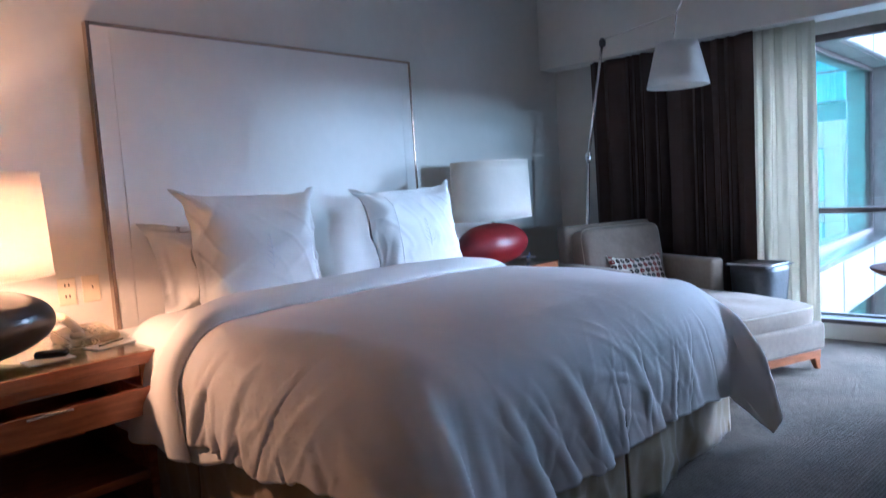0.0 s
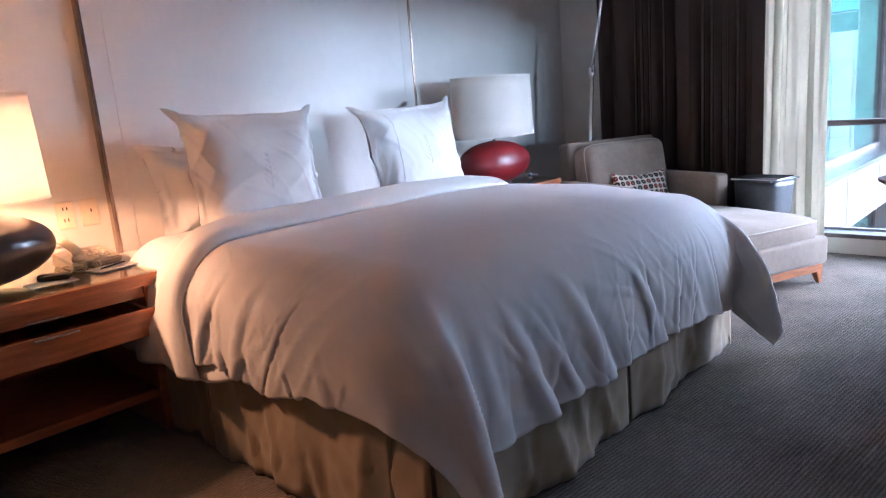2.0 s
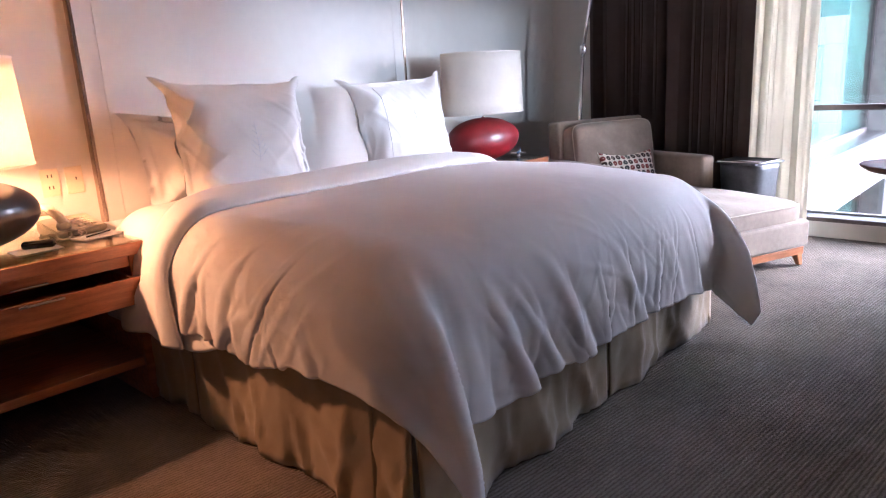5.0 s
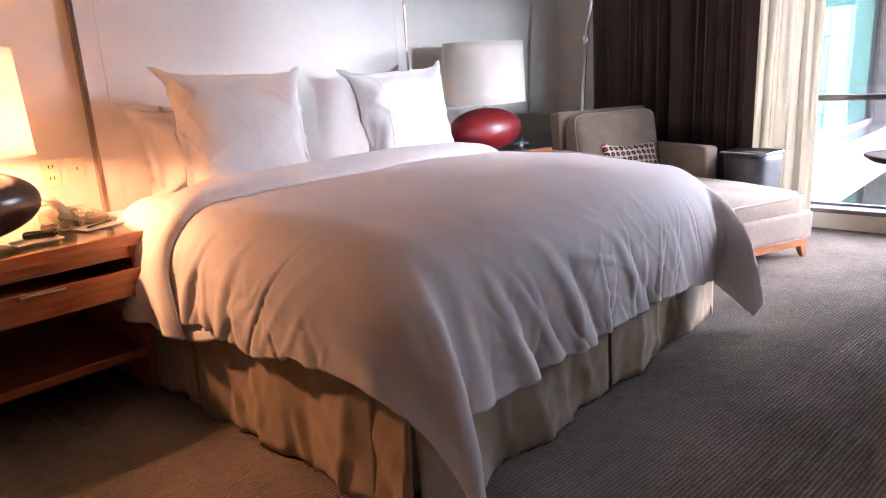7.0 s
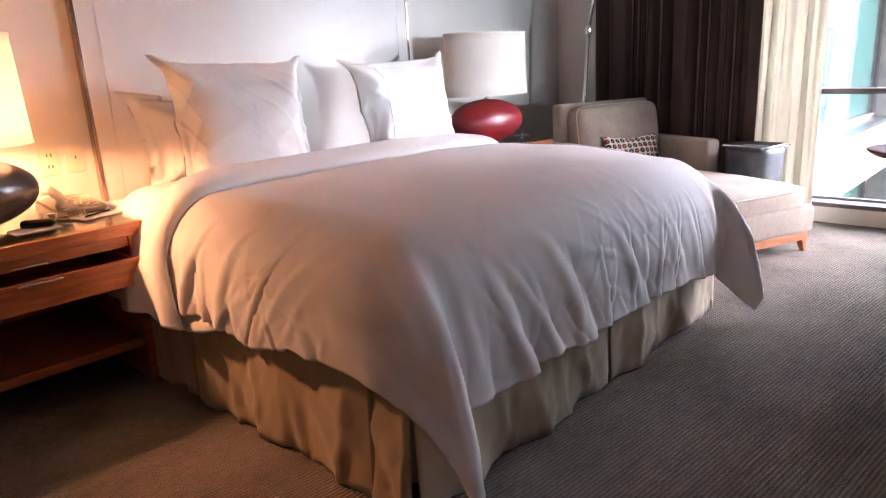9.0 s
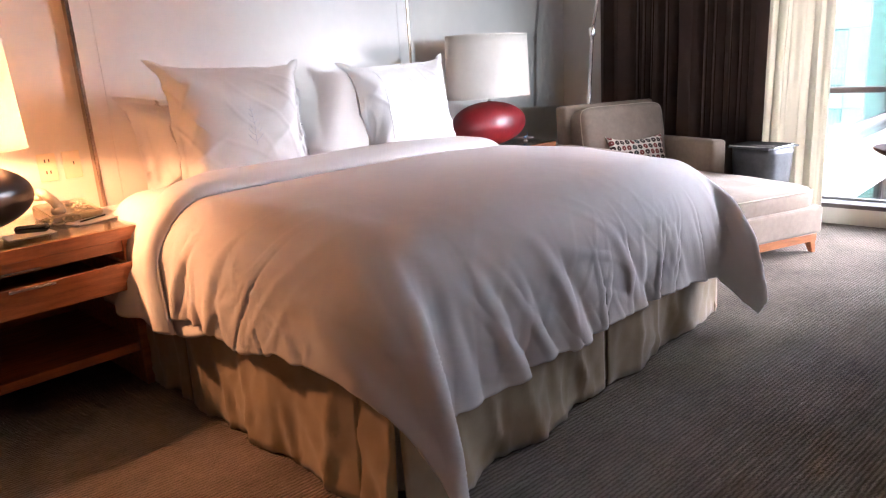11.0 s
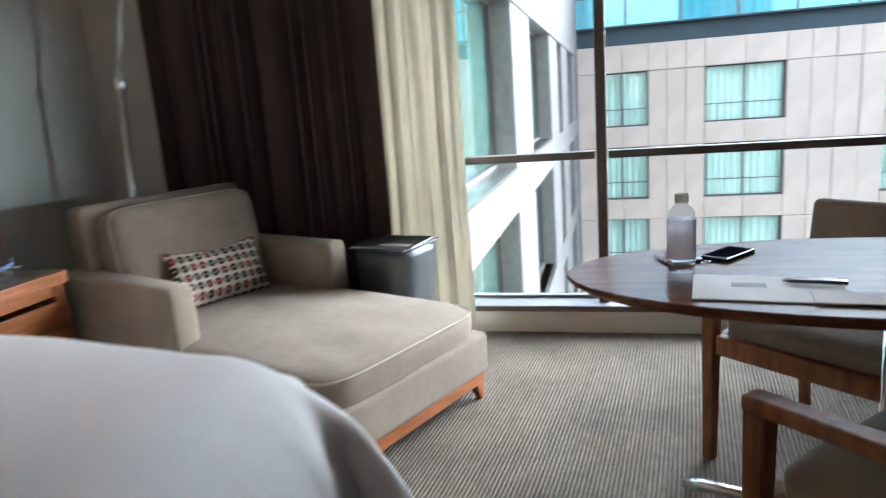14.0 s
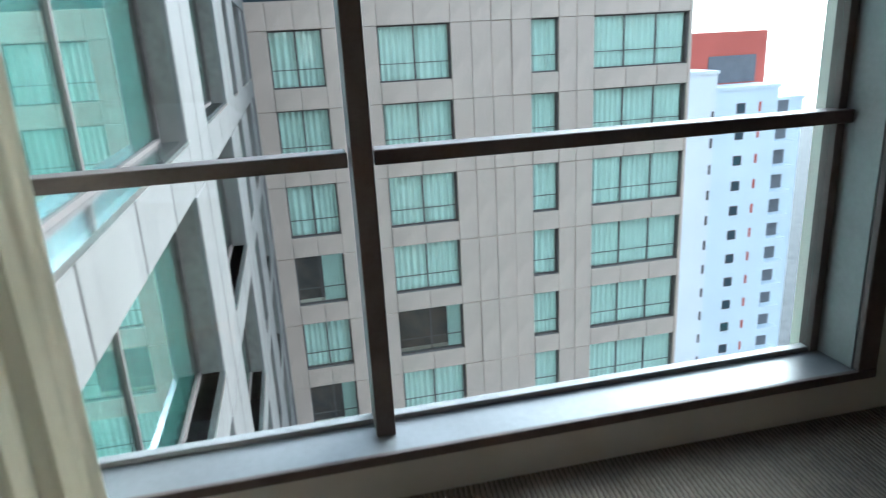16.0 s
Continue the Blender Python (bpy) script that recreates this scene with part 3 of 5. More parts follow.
for i in range(26):
    FOOT_FOLDS.append((-0.9 + 1.75 * i / 26 + crisp.uniform(-0.03, 0.03), crisp.uniform(-0.3, 0.9), crisp.uniform(0.012, 0.028), crisp.uniform(0.002, 0.008), crisp.uniform(0.10, 0.40)))
for i in range(14):
    NEAR_FOLDS.append((1.08 + 1.0 * i / 14 + crisp.uniform(-0.03, 0.03), crisp.uniform(-0.9, 0.6), crisp.uniform(0.012, 0.024), crisp.uniform(0.002, 0.006), crisp.uniform(0.02, 0.30)))
FAR_FOLDS = ((1.55, 0.2, 0.05, 0.02, 0.1), (1.80, 0.4, 0.05, 0.025, 0.1), (2.0, 0.5, 0.04, 0.025, 0.08))


def laid(s, r, lift=0.0, folds=True):
    """A point of the quilt: s metres across from the bed's middle, r metres from the headboard wall."""
    sg, tx = (1.0, FAR_X) if s > 0 else (-1.0, NEAR_X)
    ox, oy = max(0.0, abs(s) - tx), max(0.0, r - FOOT_Y)
    d = math.hypot(ox, oy)
    rad, arc = ROUND + lift, ROUND * math.pi / 2
    if d < arc:
        o, down = rad * math.sin(d / ROUND), rad * (1 - math.cos(d / ROUND))
    else:
        o, down = rad + 0.13 * (d - arc), rad + 0.99 * (d - arc)
    o += 0.022 * step(d, 0.12, 0.32) * (1 - step(d, 0.36, 0.56))
    bx, by = min(abs(s), tx), min(r, FOOT_Y)
    far = max(0.0, s - 0.35)
    z = LOFT + lift + 0.028 * max(0.0, 1 - (s / 1.0) ** 2) * step(r, 0.9, 1.3) * (1 - step(r, 1.7, 2.1)) - 0.05 * far ** 2 - 0.035 * step(s, 0.2, 0.8) * step(r, 1.4, 1.95)
    z += 0.010 * fbm(1.5 * s, 1.5 * r, 0.4) * (1 - step(d, 0.0, 0.3)) - down
    g = 0.0
    if ox > 0 and oy > 0:
        phi = math.atan2(oy, ox) / (math.pi / 2)
        circle = Vector((bx + o * math.cos(phi * math.pi / 2), by + o * math.sin(phi * math.pi / 2)))
        e = (0.15 if sg < 0 else 0.18) * step(d, 0.05, 0.62)
        q0, q2 = Vector((bx + o, by)), Vector((bx, by + o))
        tip = Vector((bx + (0.62 if sg < 0 else 0.48) * o, by + o + e))
        split = 0.58
        if phi < split:
            u, c = (phi / split) ** 0.62, Vector((bx + o * (1.08 if sg < 0 else 0.95), by + 0.75 * o))
            p = q0 * (1 - u) ** 2 + c * 2 * u * (1 - u) + tip * u ** 2
        else:
            u, c = (phi - split) / (1 - split), Vector((bx + 0.42 * o, by + 0.80 * o))
            p = tip * (1 - u) ** 2 + c * 2 * u * (1 - u) + q2 * u ** 2
        p = circle.lerp(p, step(d, 0.06, 0.30))
        x, y = p
        if folds:
            side, foot = gathers(NEAR_FOLDS if sg < 0 else FAR_FOLDS, FOOT_Y + 0.22 * phi, d) * (1 - phi), gathers(FOOT_FOLDS, sg * (tx + 0.05 * (1 - phi)), d) * phi
            x, y = x + side + 0.028 * step(d, 0.25, 0.55) * noise.noise((6 * phi, 3 * d, 2.0 + sg)), y + foot
        z -= 0.02 * step(d, 0.4, 0.7) * (1 - abs(phi - split))
    else:
        x, y = bx + (o if ox else 0.0), by + (o if oy else 0.0)
        if folds and oy:
            g = gathers(FOOT_FOLDS, s, d) + 0.012 * step(d, 0.2, 0.5) * noise.noise((3.1 * s, 1.5 * d, 8.0))
            y += g
            z -= 0.2 * g * step(d, 0.3, 0.6)
        elif folds and ox:
            g = gathers(NEAR_FOLDS if sg < 0 else FAR_FOLDS, r, d) + 0.012 * step(d, 0.15, 0.4) * noise.noise((3.1 * r, 1.5 * d, 5.0))
            x += g
            z -= 0.5 * g * step(d, 0.25, 0.45)
    return (sg * x, -y, max(z, 0.03))


NEAR_HEM, FAR_HEM, FOOT_HEM = 1.265, 1.19, 2.515
CUT = (NEAR_HEM + FAR_HEM, FOOT_HEM - 0.90)


def cover_point(u, v):
    s, r = -NEAR_HEM + CUT[0] * u, 0.90 + CUT[1] * v
    hem = 0.016 * noise.noise((3.2 * s, 3.2 * r, 6.0))
    if s < -NEAR_X:
        s -= (hem + 0.030 * math.exp(-((r - 1.52) / 0.13) ** 2) - 0.015 * step(r, 1.6, 1.75)) * (-NEAR_X - s) / 0.44
    if r > FOOT_Y:
        r += hem * (r - FOOT_Y) / 0.57
    x, y, z = laid(s, r)
    z -= 0.012 * (1 - step(r, 0.90, 1.06)) * (1 - step(abs(s), 0.8, 0.95))
    return (x, y, z)


NU, NV = 300, 210
P = np.array([[cover_point(i / NU, j / NV) for i in range(NU + 1)] for j in range(NV + 1)])
for it in range(4):
    # ease the two foot corners
    for cols in (slice(1, 64), slice(NU - 60, NU)):
        rows = slice(130, NV)
        up, dn = slice(rows.start - 1, rows.stop - 1), slice(rows.start + 1, rows.stop + 1)
        lf, rt = slice(cols.start - 1, cols.stop - 1), slice(cols.start + 1, cols.stop + 1)
        P[rows, cols] = 0.4 * P[rows, cols] + 0.15 * (P[up, cols] + P[dn, cols] + P[rows, lf] + P[rows, rt])
P = crumple(P, CUT, 0.8, 2.0)
thicken(part("cover", grid_mesh(P), M_LINEN, duvet, smooth=True), 0.020)


def stitched(points):
    part("seam", tube([Vector(p) for p in points], 0.0032, 5), M_LINEN, duvet, "stitched seam line", smooth=True)


Q = P + outward(P, (0, -1.2, 0.2)) * 0.0014
ci = int(NU * 0.17 / CUT[0])
stitched(Q[int(NV * 0.13):int(NV * 0.66), ci])
for r in (1.46, 1.93):
    j = int(NV * (r - 0.90) / CUT[1])
    stitched(Q[j, :int(NU * 0.36 / CUT[0])])
stitched(Q[int(NV * 0.70):NV - 2, int(NU * (0.16 + NEAR_HEM) / CUT[0])])


def fold_point(u, v):
    """The head end turned back over the cover, hanging lower at the near side."""
    s = -1.335 + (1.335 + 1.22) * u
    hang = step(-s, 0.82, 1.33)
    r0 = 0.60 + 0.27 * step(-s, 0.55, 1.04) - 0.20 * step(-s, 1.04, 1.33) + 0.012 * noise.noise((7 * s, 0.0, 3.0))
    r1 = 0.965 + 0.045 * step(-s, 0.5, 0.95) + 0.105 * step(-s, 0.92, 1.36) + 0.008 * noise.noise((4 * s, 1.0, 3.0))
    r = r0 + (r1 - r0) * v
    roll = 0.034 * max(0.0, 1 - abs(2 * v - 1) ** 5) - 0.055 * (1 - step(v, 0.0, 0.16)) * (1 - hang)
    s2 = s + 0.02 * hang * noise.noise((6 * r, 2.0, 1.0))
    x, y, z = laid(s2, r, 0.012 + roll * (1 - 0.55 * hang), False)
    wave = step(-s, 0.95, 1.3) * (0.020 * math.sin(17 * r + 3.0 * s) + 0.014 * noise.noise((9 * r, 5 * s, 4.0)))
    return (x - wave, y, z)


P2 = np.array([[fold_point(i / 240, j / 44) for i in range(241)] for j in range(45)])
P2 = crumple(P2, (2.69, 0.42), 0.9, 7.0, (0, -0.8, 0.2))
thicken(part("folded_back_end", grid_mesh(P2), M_SHEET, duvet, "white folded-back end with soft creases", smooth=True), 0.016)


def under_sheet(u, v):
    s, r = (2 * u - 1), 0.45 + 1.30 * v
    s *= 1.345 - 0.20 * step(v, 0.50, 1.0)
    x, y, z = laid(s, r, -0.008, False)
    return (x * (1 + 0.020 * step(0.42 - z, 0.0, 0.08)), y, z)


thicken(solo("bed_sheet", sheet(180, 60, under_sheet), M_SHEET, "white flat sheet hanging below the duvet", "sheet", smooth=True), 0.003)


# ---- pillows ----
def pillow(w, h, t, seed, flange=0.0, slump=0.0):
    """A stuffed pillow standing in the xz plane, its front towards -y, with pointed corners."""
    n = 44

    def f(side):
        def g(u, v):
            a, b = 2 * u - 1, 2 * v - 1
            pin = 0.095
            x = a * (1 - pin * (1 - b * b) * abs(a) ** 3)
            z = b * (1 - pin * (1 - a * a) * abs(b) ** 3)
            fat = ((1 - abs(a) ** 2.6) * (1 - abs(b) ** 2.6)) ** 0.62
            wr = 0.012 * noise.noise((1.6 * a + seed, 1.6 * b, side)) + 0.004 * max(0.0, 1 - 5 * abs(noise.noise((1.4 * a + 0.8 * b, 2.0 * b + seed, side * 2))))
            fold = 0.006 * math.sin(14 * (a + b * 0.3) + seed) * max(0.0, abs(b) - 0.55) * 2
            th = (t / 2) * fat + (wr + fold) * min(1.0, 3.0 * fat)
            belly = slump * (1 - b) * 0.5 * fat
            return (x * w / 2, side * (th + belly) + 0.02 * math.sin(2.2 * a + seed), h / 2 + z * h / 2 - 0.015 * (1 - a * a) * (b > 0) * b)
        return g
    bm = sheet(n, n, f(-1))
    sheet(n, n, f(1), bm)
    bmesh.ops.remove_doubles(bm, verts=bm.verts, dist=0.0006)
    bmesh.ops.recalc_face_normals(bm, faces=bm.faces)
    return bm


def stuffed(w, h, t, seed, wide):
    """Two sewn sheets blown up to thickness t, with a flat flap of width wide outside the seam; front towards -y."""
    n, m = 46, 42
    W2, H2 = w + 2 * wide, h + 2 * wide
    rnd = np.random.RandomState(seed)
    u, v = np.meshgrid(np.linspace(-0.5, 0.5, n + 1), np.linspace(0, 1, m + 1))
    flat = np.stack([u * W2, 0.012 * np.sin(5 * u + seed) * v, v * H2 - wide], -1)
    bulge = np.maximum(0, 1 - (2 * u) ** 4) * np.maximum(0, 1 - (2 * v - 1) ** 4)
    layers = [flat + rnd.uniform(-0.002, 0.002, flat.shape) + side * np.stack([u * 0, 0.02 * bulge, u * 0], -1) for side in (-1, 1)]
    olds = [p.copy() for p in layers]
    rest = (W2 / n, H2 / m)
    flap = (np.abs(u) * W2 > w / 2 - 1e-6) | (np.abs(v * H2 - H2 / 2) > h / 2 - 1e-6)
    flap |= (np.abs(u) > 0.499) | (np.abs(v - 0.5) > 0.499)
    for step in range(150):
        thick = (layers[1][..., 1] - layers[0][..., 1]).max()
        push = 0.0016 * max(-0.3, min(1.0, (t - thick) / 0.05))
        for k in (0, 1):
            p = layers[k]
            vel = (p - olds[k]) * 0.88
            olds[k] = p.copy()
            nr = np.cross(np.gradient(p, axis=1), np.gradient(p, axis=0))
            nr /= np.sqrt((nr * nr).sum(-1, keepdims=True)) + 1e-9
            nr *= np.sign(nr[m // 2, n // 2, 1]) * (-1 if k == 0 else 1)
            p += vel + nr * push * (1.25 - 0.5 * v[..., None])
            for it in range(5):
                stretch_links(p, rest, 0.012, 0.12)
        mean = (layers[0] + layers[1]) / 2
        for k in (0, 1):
            layers[k][flap] = mean[flap] + np.array((0, (-0.0012, 0.0012)[k], 0))
            layers[k][..., 2] = np.maximum(layers[k][..., 2], 0.004)
    for k in (0, 1):
        p = layers[k]
        for it in range(8):
            q = p.copy()
            q[1:-1, 1:-1] = (p[:-2, 1:-1] + p[2:, 1:-1] + p[1:-1, :-2] + p[1:-1, 2:]) / 4
            p = np.where(flap[..., None], p, q)
        keep = 0.42 + 0.2 * (2 * np.abs(u[..., None]) * np.abs(2 * v[..., None] - 1)) ** 2
        q = p * keep + flat * (1 - keep)
        q[..., 1] = p[..., 1]
        for it in range(5):
            y = q[..., 1].copy()
            y[1:-1] += 0.5 * (q[:-2, :, 1] + q[2:, :, 1] - 2 * q[1:-1, :, 1]) * 0.5 * flap[1:-1]
            y[:, 1:-1] += 0.5 * (q[:, :-2, 1] + q[:, 2:, 1] - 2 * q[:, 1:-1, 1]) * 0.5 * flap[:, 1:-1]
            q[..., 1] = y
        ear = np.where(v > 0.5, (2 * np.abs(u) * np.abs(2 * v - 1)) ** 9, 0)
        q[..., 0] += np.sign(u) * 0.030 * ear
        q[..., 2] += 0.022 * ear
        q[..., 1] += 0.030 * ear
        layers[k] = q
    mid = (layers[0][..., 1] + layers[1][..., 1]) / 2
    layers[0][..., 1] = np.where(flap, layers[0][..., 1], np.minimum(layers[0][..., 1], mid - 0.012))
    layers[1][..., 1] = np.where(flap, layers[1][..., 1], np.maximum(layers[1][..., 1], mid + 0.012))
    lo = min(p[..., 2].min() for p in layers)
    for p in layers:
        p[..., 2] -= lo
    return layers


def bed_pillow(label, w, h, t, m, seed, wide, crest, placket=0.0):
    th = thing("pillow", label, "pillow", "pillows on the bed", at=m)
    front, rear = [crumple(finer(p), (w, h), 1.3, seed, (0, side, h / 2)) for p, side in zip(stuffed(w, h, t, int(seed * 10), wide), (0.4, -0.4))]
    bm = grid_mesh(front)
    bmesh.ops.reverse_faces(bm, faces=bm.faces)
    lay = [grid_mesh(rear)]
    me = bpy.data.meshes.new("tmp")
    lay[0].to_mesh(me)
    bm.from_mesh(me)
    bpy.data.meshes.remove(me)
    bmesh.ops.remove_doubles(bm, verts=bm.verts, dist=0.003)
    bmesh.ops.recalc_face_normals(bm, faces=bm.faces)
    part("case", bm, M_SHEET, th, smooth=True)
    rows, cols = front.shape[:2]

    def on(x, z):
        k = np.argmin((front[..., 0] - x) ** 2 + (front[..., 2] - z) ** 2)
        return Vector((x, float(front[..., 1].flat[k]) - 0.006, z))
    if placket:
        i = int(cols * placket)
        part("placket", tube([Vector(q) + Vector((0, -0.001, 0)) for q in front[6:-6, i]], 0.0025, 5), M_SHEET, th, "stitched opening of the case", smooth=True)
    if crest:
        bm = bmesh.new()
        tube([on(0, h * (0.33 + 0.03 * i)) for i in range(10)], 0.0016, 5, bm)
        for i in range(6):
            z = h * (0.35 + 0.042 * i)
            l = 0.036 - 0.0048 * i
            for sg in (-1, 1):
                tube([on(0, z), on(sg * l * 0.5, z + l * 0.35), on(sg * l, z + l * 0.95)], 0.0014, 5, bm)
        part("embroidery", bm, M_THREAD, th, "small stitched silvery emblem")
    return th


bed_pillow("white king pillow with flanged case, leaning on the headboard", 0.88, 0.45, 0.20, pose(-0.31, -0.34, 0.650, -15, 1, 2), 1.3, 0.036, False)
bed_pillow("large square white pillow with stitched emblem", 0.68, 0.62, 0.26, pose(-0.40, -0.60, 0.645, -13, 2, -4), 4.1, 0.014, True)
bed_pillow("large square white pillow with stitched emblem", 0.68, 0.61, 0.26, pose(0.63, -0.60, 0.645, -13, -2, -6), 7.7, 0.012, True, 0.24)


# ---- bedside ----
def nightstand(label, m, opened):
    """0.8 wide, 0.72 deep, standing against the wall at y = 0; the second drawer may stand open."""
    ns = thing("nightstand", label, "nightstand", "bedside tables", at=m)
    part("top", box(-0.4, 0.4, -0.72, -0.01, 0.592, 0.638, 0.003), M_WOOD, ns)
    part("glass_top", box(-0.4, 0.4, -0.72, -0.01, 0.6385, 0.645, 0.001), M_TOPGLASS, ns, "clear glass cover")
    for x in (-0.395, 0.345):
        part("side_panel", box(x, x + 0.05, -0.70, -0.015, 0.0, 0.591, 0.003), M_WOOD, ns)
    part("back_panel", box(-0.344, 0.344, -0.03, -0.016, 0.12, 0.59), M_WOOD, ns)
    part("shelf", box(-0.344, 0.344, -0.69, -0.031, 0.145, 0.18, 0.002), M_WOOD, ns)
    d1 = part("upper_drawer", box(-0.343, 0.343, -0.698, -0.10, 0.548, 0.590, 0.002), M_WOOD, ns)
    part("handle", box(-0.06, 0.06, -0.714, -0.6985, 0.553, 0.559, 0.001), M_CHROME, d1, "thin chrome pull")
    pull = 0.10 if opened else 0.0
    bm = box(-0.36, 0.36, -0.70 - pull, -0.68 - pull, 0.425, 0.525, 0.002)
    d2 = part("lower_drawer", bm, M_WOOD, ns, "drawer standing slightly open" if opened else "")
    for x in (-0.335, 0.32):
        part("drawer_side", box(x, x + 0.015, -0.679 - pull, -0.15 - pull, 0.435, 0.515), M_WOOD, d2)
    part("drawer_bottom", box(-0.32, 0.32, -0.679 - pull, -0.15 - pull, 0.435, 0.445), M_WOOD, d2)
    part("handle", box(-0.07, 0.07, -0.715 - pull, -0.7005 - pull, 0.513, 0.521, 0.001), M_CHROME, d2, "thin chrome pull")
    return ns


nightstand("honey cherry nightstand with glass top, one drawer ajar", pose(-1.38, 0, 0), True)
nightstand("honey cherry nightstand with glass top beside the bed", pose(1.40, 0.02, 0), False)


def table_lamp(label, m, body_mat, body_label, shade_mat):
    """An egg lying on its side, a short neck and an oval drum shade."""
    lamp = thing("table_lamp", label, "lamp", "bedside lamps", at=m)
    bm = bmesh.new()
    n, k = 40, 24
    rings = []
    for j in range(k + 1):
        a = math.pi * j / k
        x = -0.305 * math.cos(a)
        rr = math.sin(a) ** 0.92 * (1 + 0.05 * math.cos(a))
        rings.append([(x, 0.17 * rr * math.cos(2 * math.pi * i / n), 0.137 + 0.14 * rr * math.sin(2 * math.pi * i / n)) for i in range(n)])
    g = [[bm.verts.new((p[0], p[1], max(0.002, p[2]))) for p in ring] for ring in rings[1:-1]]
    for p, q in zip(g, g[1:]):
        for i in range(n):
            bm.faces.new((p[i], p[(i + 1) % n], q[(i + 1) % n], q[i]))
    for ring, end in ((g[0], rings[0][0]), (g[-1], rings[-1][0])):
        c = bm.verts.new(end)
        for i in range(n):
            bm.faces.new((ring[i], ring[(i + 1) % n], c))
    bmesh.ops.recalc_face_normals(bm, faces=bm.faces)
    part("body", bm, body_mat, lamp, body_label, smooth=True)
    part("neck", lathe([(0.016, 0.272), (0.012, 0.285), (0.008, 0.295), (0.008, 0.40)], 16), M_CHROME, lamp, "short metal neck", smooth=True)
    bm = sheet(64, 6, lambda u, v: ((0.315 - 0.012 * v) * math.cos(2 * math.pi * u), (0.225 - 0.008 * v) * math.sin(2 * math.pi * u), 0.305 + 0.375 * v), closed=True)
    thicken(part("shade", bm, shade_mat, lamp, "cream oval drum shade", smooth=True), 0.003)
    for z, s in ((0.306, 1.0), (0.679, 0.965)):
        part("shade_rim", sheet(64, 2, lambda u, v: ((0.317 * s) * math.cos(2 * math.pi * u), (0.227 * s) * math.sin(2 * math.pi * u), z - 0.004 + 0.008 * v), closed=True), shade_mat, lamp, smooth=True)
    part("bulb", lathe([(0.012, 0.40), (0.02, 0.415), (0.028, 0.44), (0.022, 0.465), (0.006, 0.478)], 16), M_BULB, lamp, smooth=True).visible_shadow = False
    return lamp


table_lamp("lit lamp with dark brown egg-shaped base and cream shade", pose(-1.517, -0.40, 0.646), M_DARKB, "dark brown lacquered egg", M_SHADE)
table_lamp("unlit lamp with red lacquered egg-shaped base and cream shade", pose(1.44, -0.44, 0.646, 0, 0, 0), M_RED, "glossy red lacquered egg", M_SHADE)

for x, slots in ((-1.035, 4), (-0.935, 1)):
    plate = thing("socket_plate" if slots == 4 else "switch_plate", "ivory wall plate beside the headboard", "wall plate", at=pose(x, 0, 0.825))
    part("plate", box(-0.037, 0.037, -0.007, -0.0005, -0.06, 0.06, 0.003), M_PLATE, plate)
    for i in range(2 if slots == 4 else 1):
        for dx in ((-0.008, 0.008) if slots == 4 else (0.006,)):
            z = (-0.028 + 0.05 * i) if slots == 4 else 0.0
            part("slot", box(dx - 0.0025, dx + 0.0025, -0.0085, -0.0072, z, z + 0.014), M_SLOT, plate)

# telephone
tel = thing("telephone", "beige corded desk telephone on the nightstand", "telephone", at=pose(-1.075, -0.29, 0.646, 0, 0, 2))
bm = bmesh.new()
pts = [(-0.10, -0.10, 0.0), (0.10, -0.10, 0.0), (0.10, 0.10, 0.0), (-0.10, 0.10, 0.0), (-0.10, -0.10, 0.025), (0.10, -0.10, 0.025), (0.10, 0.10, 0.055), (-0.10, 0.10, 0.055)]
vs = [bm.verts.new(p) for p in pts]
for q in ((3, 2, 1, 0), (4, 5, 6, 7), (0, 1, 5, 4), (1, 2, 6, 5), (2, 3, 7, 6), (3, 0, 4, 7)):
    bm.faces.new([vs[i] for i in q])
bmesh.ops.bevel(bm, geom=list(bm.edges), offset=0.006, segments=2, affect="EDGES")
part("body", bm, M_BEIGEP, tel)
hs = bmesh.new()
tube([(-0.065, -0.11, 0.055), (-0.065, -0.07, 0.078), (-0.065, 0.05, 0.105), (-0.065, 0.10, 0.098)], [0.020, 0.018, 0.018, 0.020], 10, hs)
lathe([(0.024, 0.0), (0.028, 0.012), (0.022, 0.028)], 14, at=(-0.065, -0.095, 0.032), bm=hs)
lathe([(0.024, 0.0), (0.028, 0.012), (0.022, 0.028)], 14, at=(-0.065, 0.085, 0.072), bm=hs)
part("handset", hs, M_BEIGEP, tel, smooth=True)
for i in range(4):
    for j in range(3):
        part("key", box(0.0 + 0.026 * j, 0.018 + 0.026 * j, -0.075 + 0.032 * i, -0.055 + 0.032 * i, 0.027 + 0.0048 * i, 0.037 + 0.0048 * i, 0.002, seg=1), M_PLATE, tel)
cord = [(-0.065 + 0.07 * math.sin(a) + 0.012 * math.cos(9 * a), -0.15 - 0.035 * math.cos(a) + 0.012 * math.sin(9 * a), 0.014 + 0.008 * math.sin(9 * a)) for a in [i * 0.11 for i in range(58)]]
part("cord", tube([(x - 0.02, y + 0.015, z) for x, y, z in cord], 0.0035, 5), M_BEIGEP, tel, "coiled cord", smooth=True)

rem = thing("remote_control", "small black remote control lying on a card", "remote", at=pose(-1.275, -0.53, 0.6502, 0, 0, -32))
part("body", box(-0.055, 0.055, -0.022, 0.024, 0.0, 0.028, 0.011, seg=3), M_BLACK, rem, smooth=True)
for i in range(4):
    part("button", lathe([(0.006, 0.0), (0.005, 0.002)], 10, at=(-0.036 + 0.02 * i, 0, 0.0215)), M_METAL, rem)
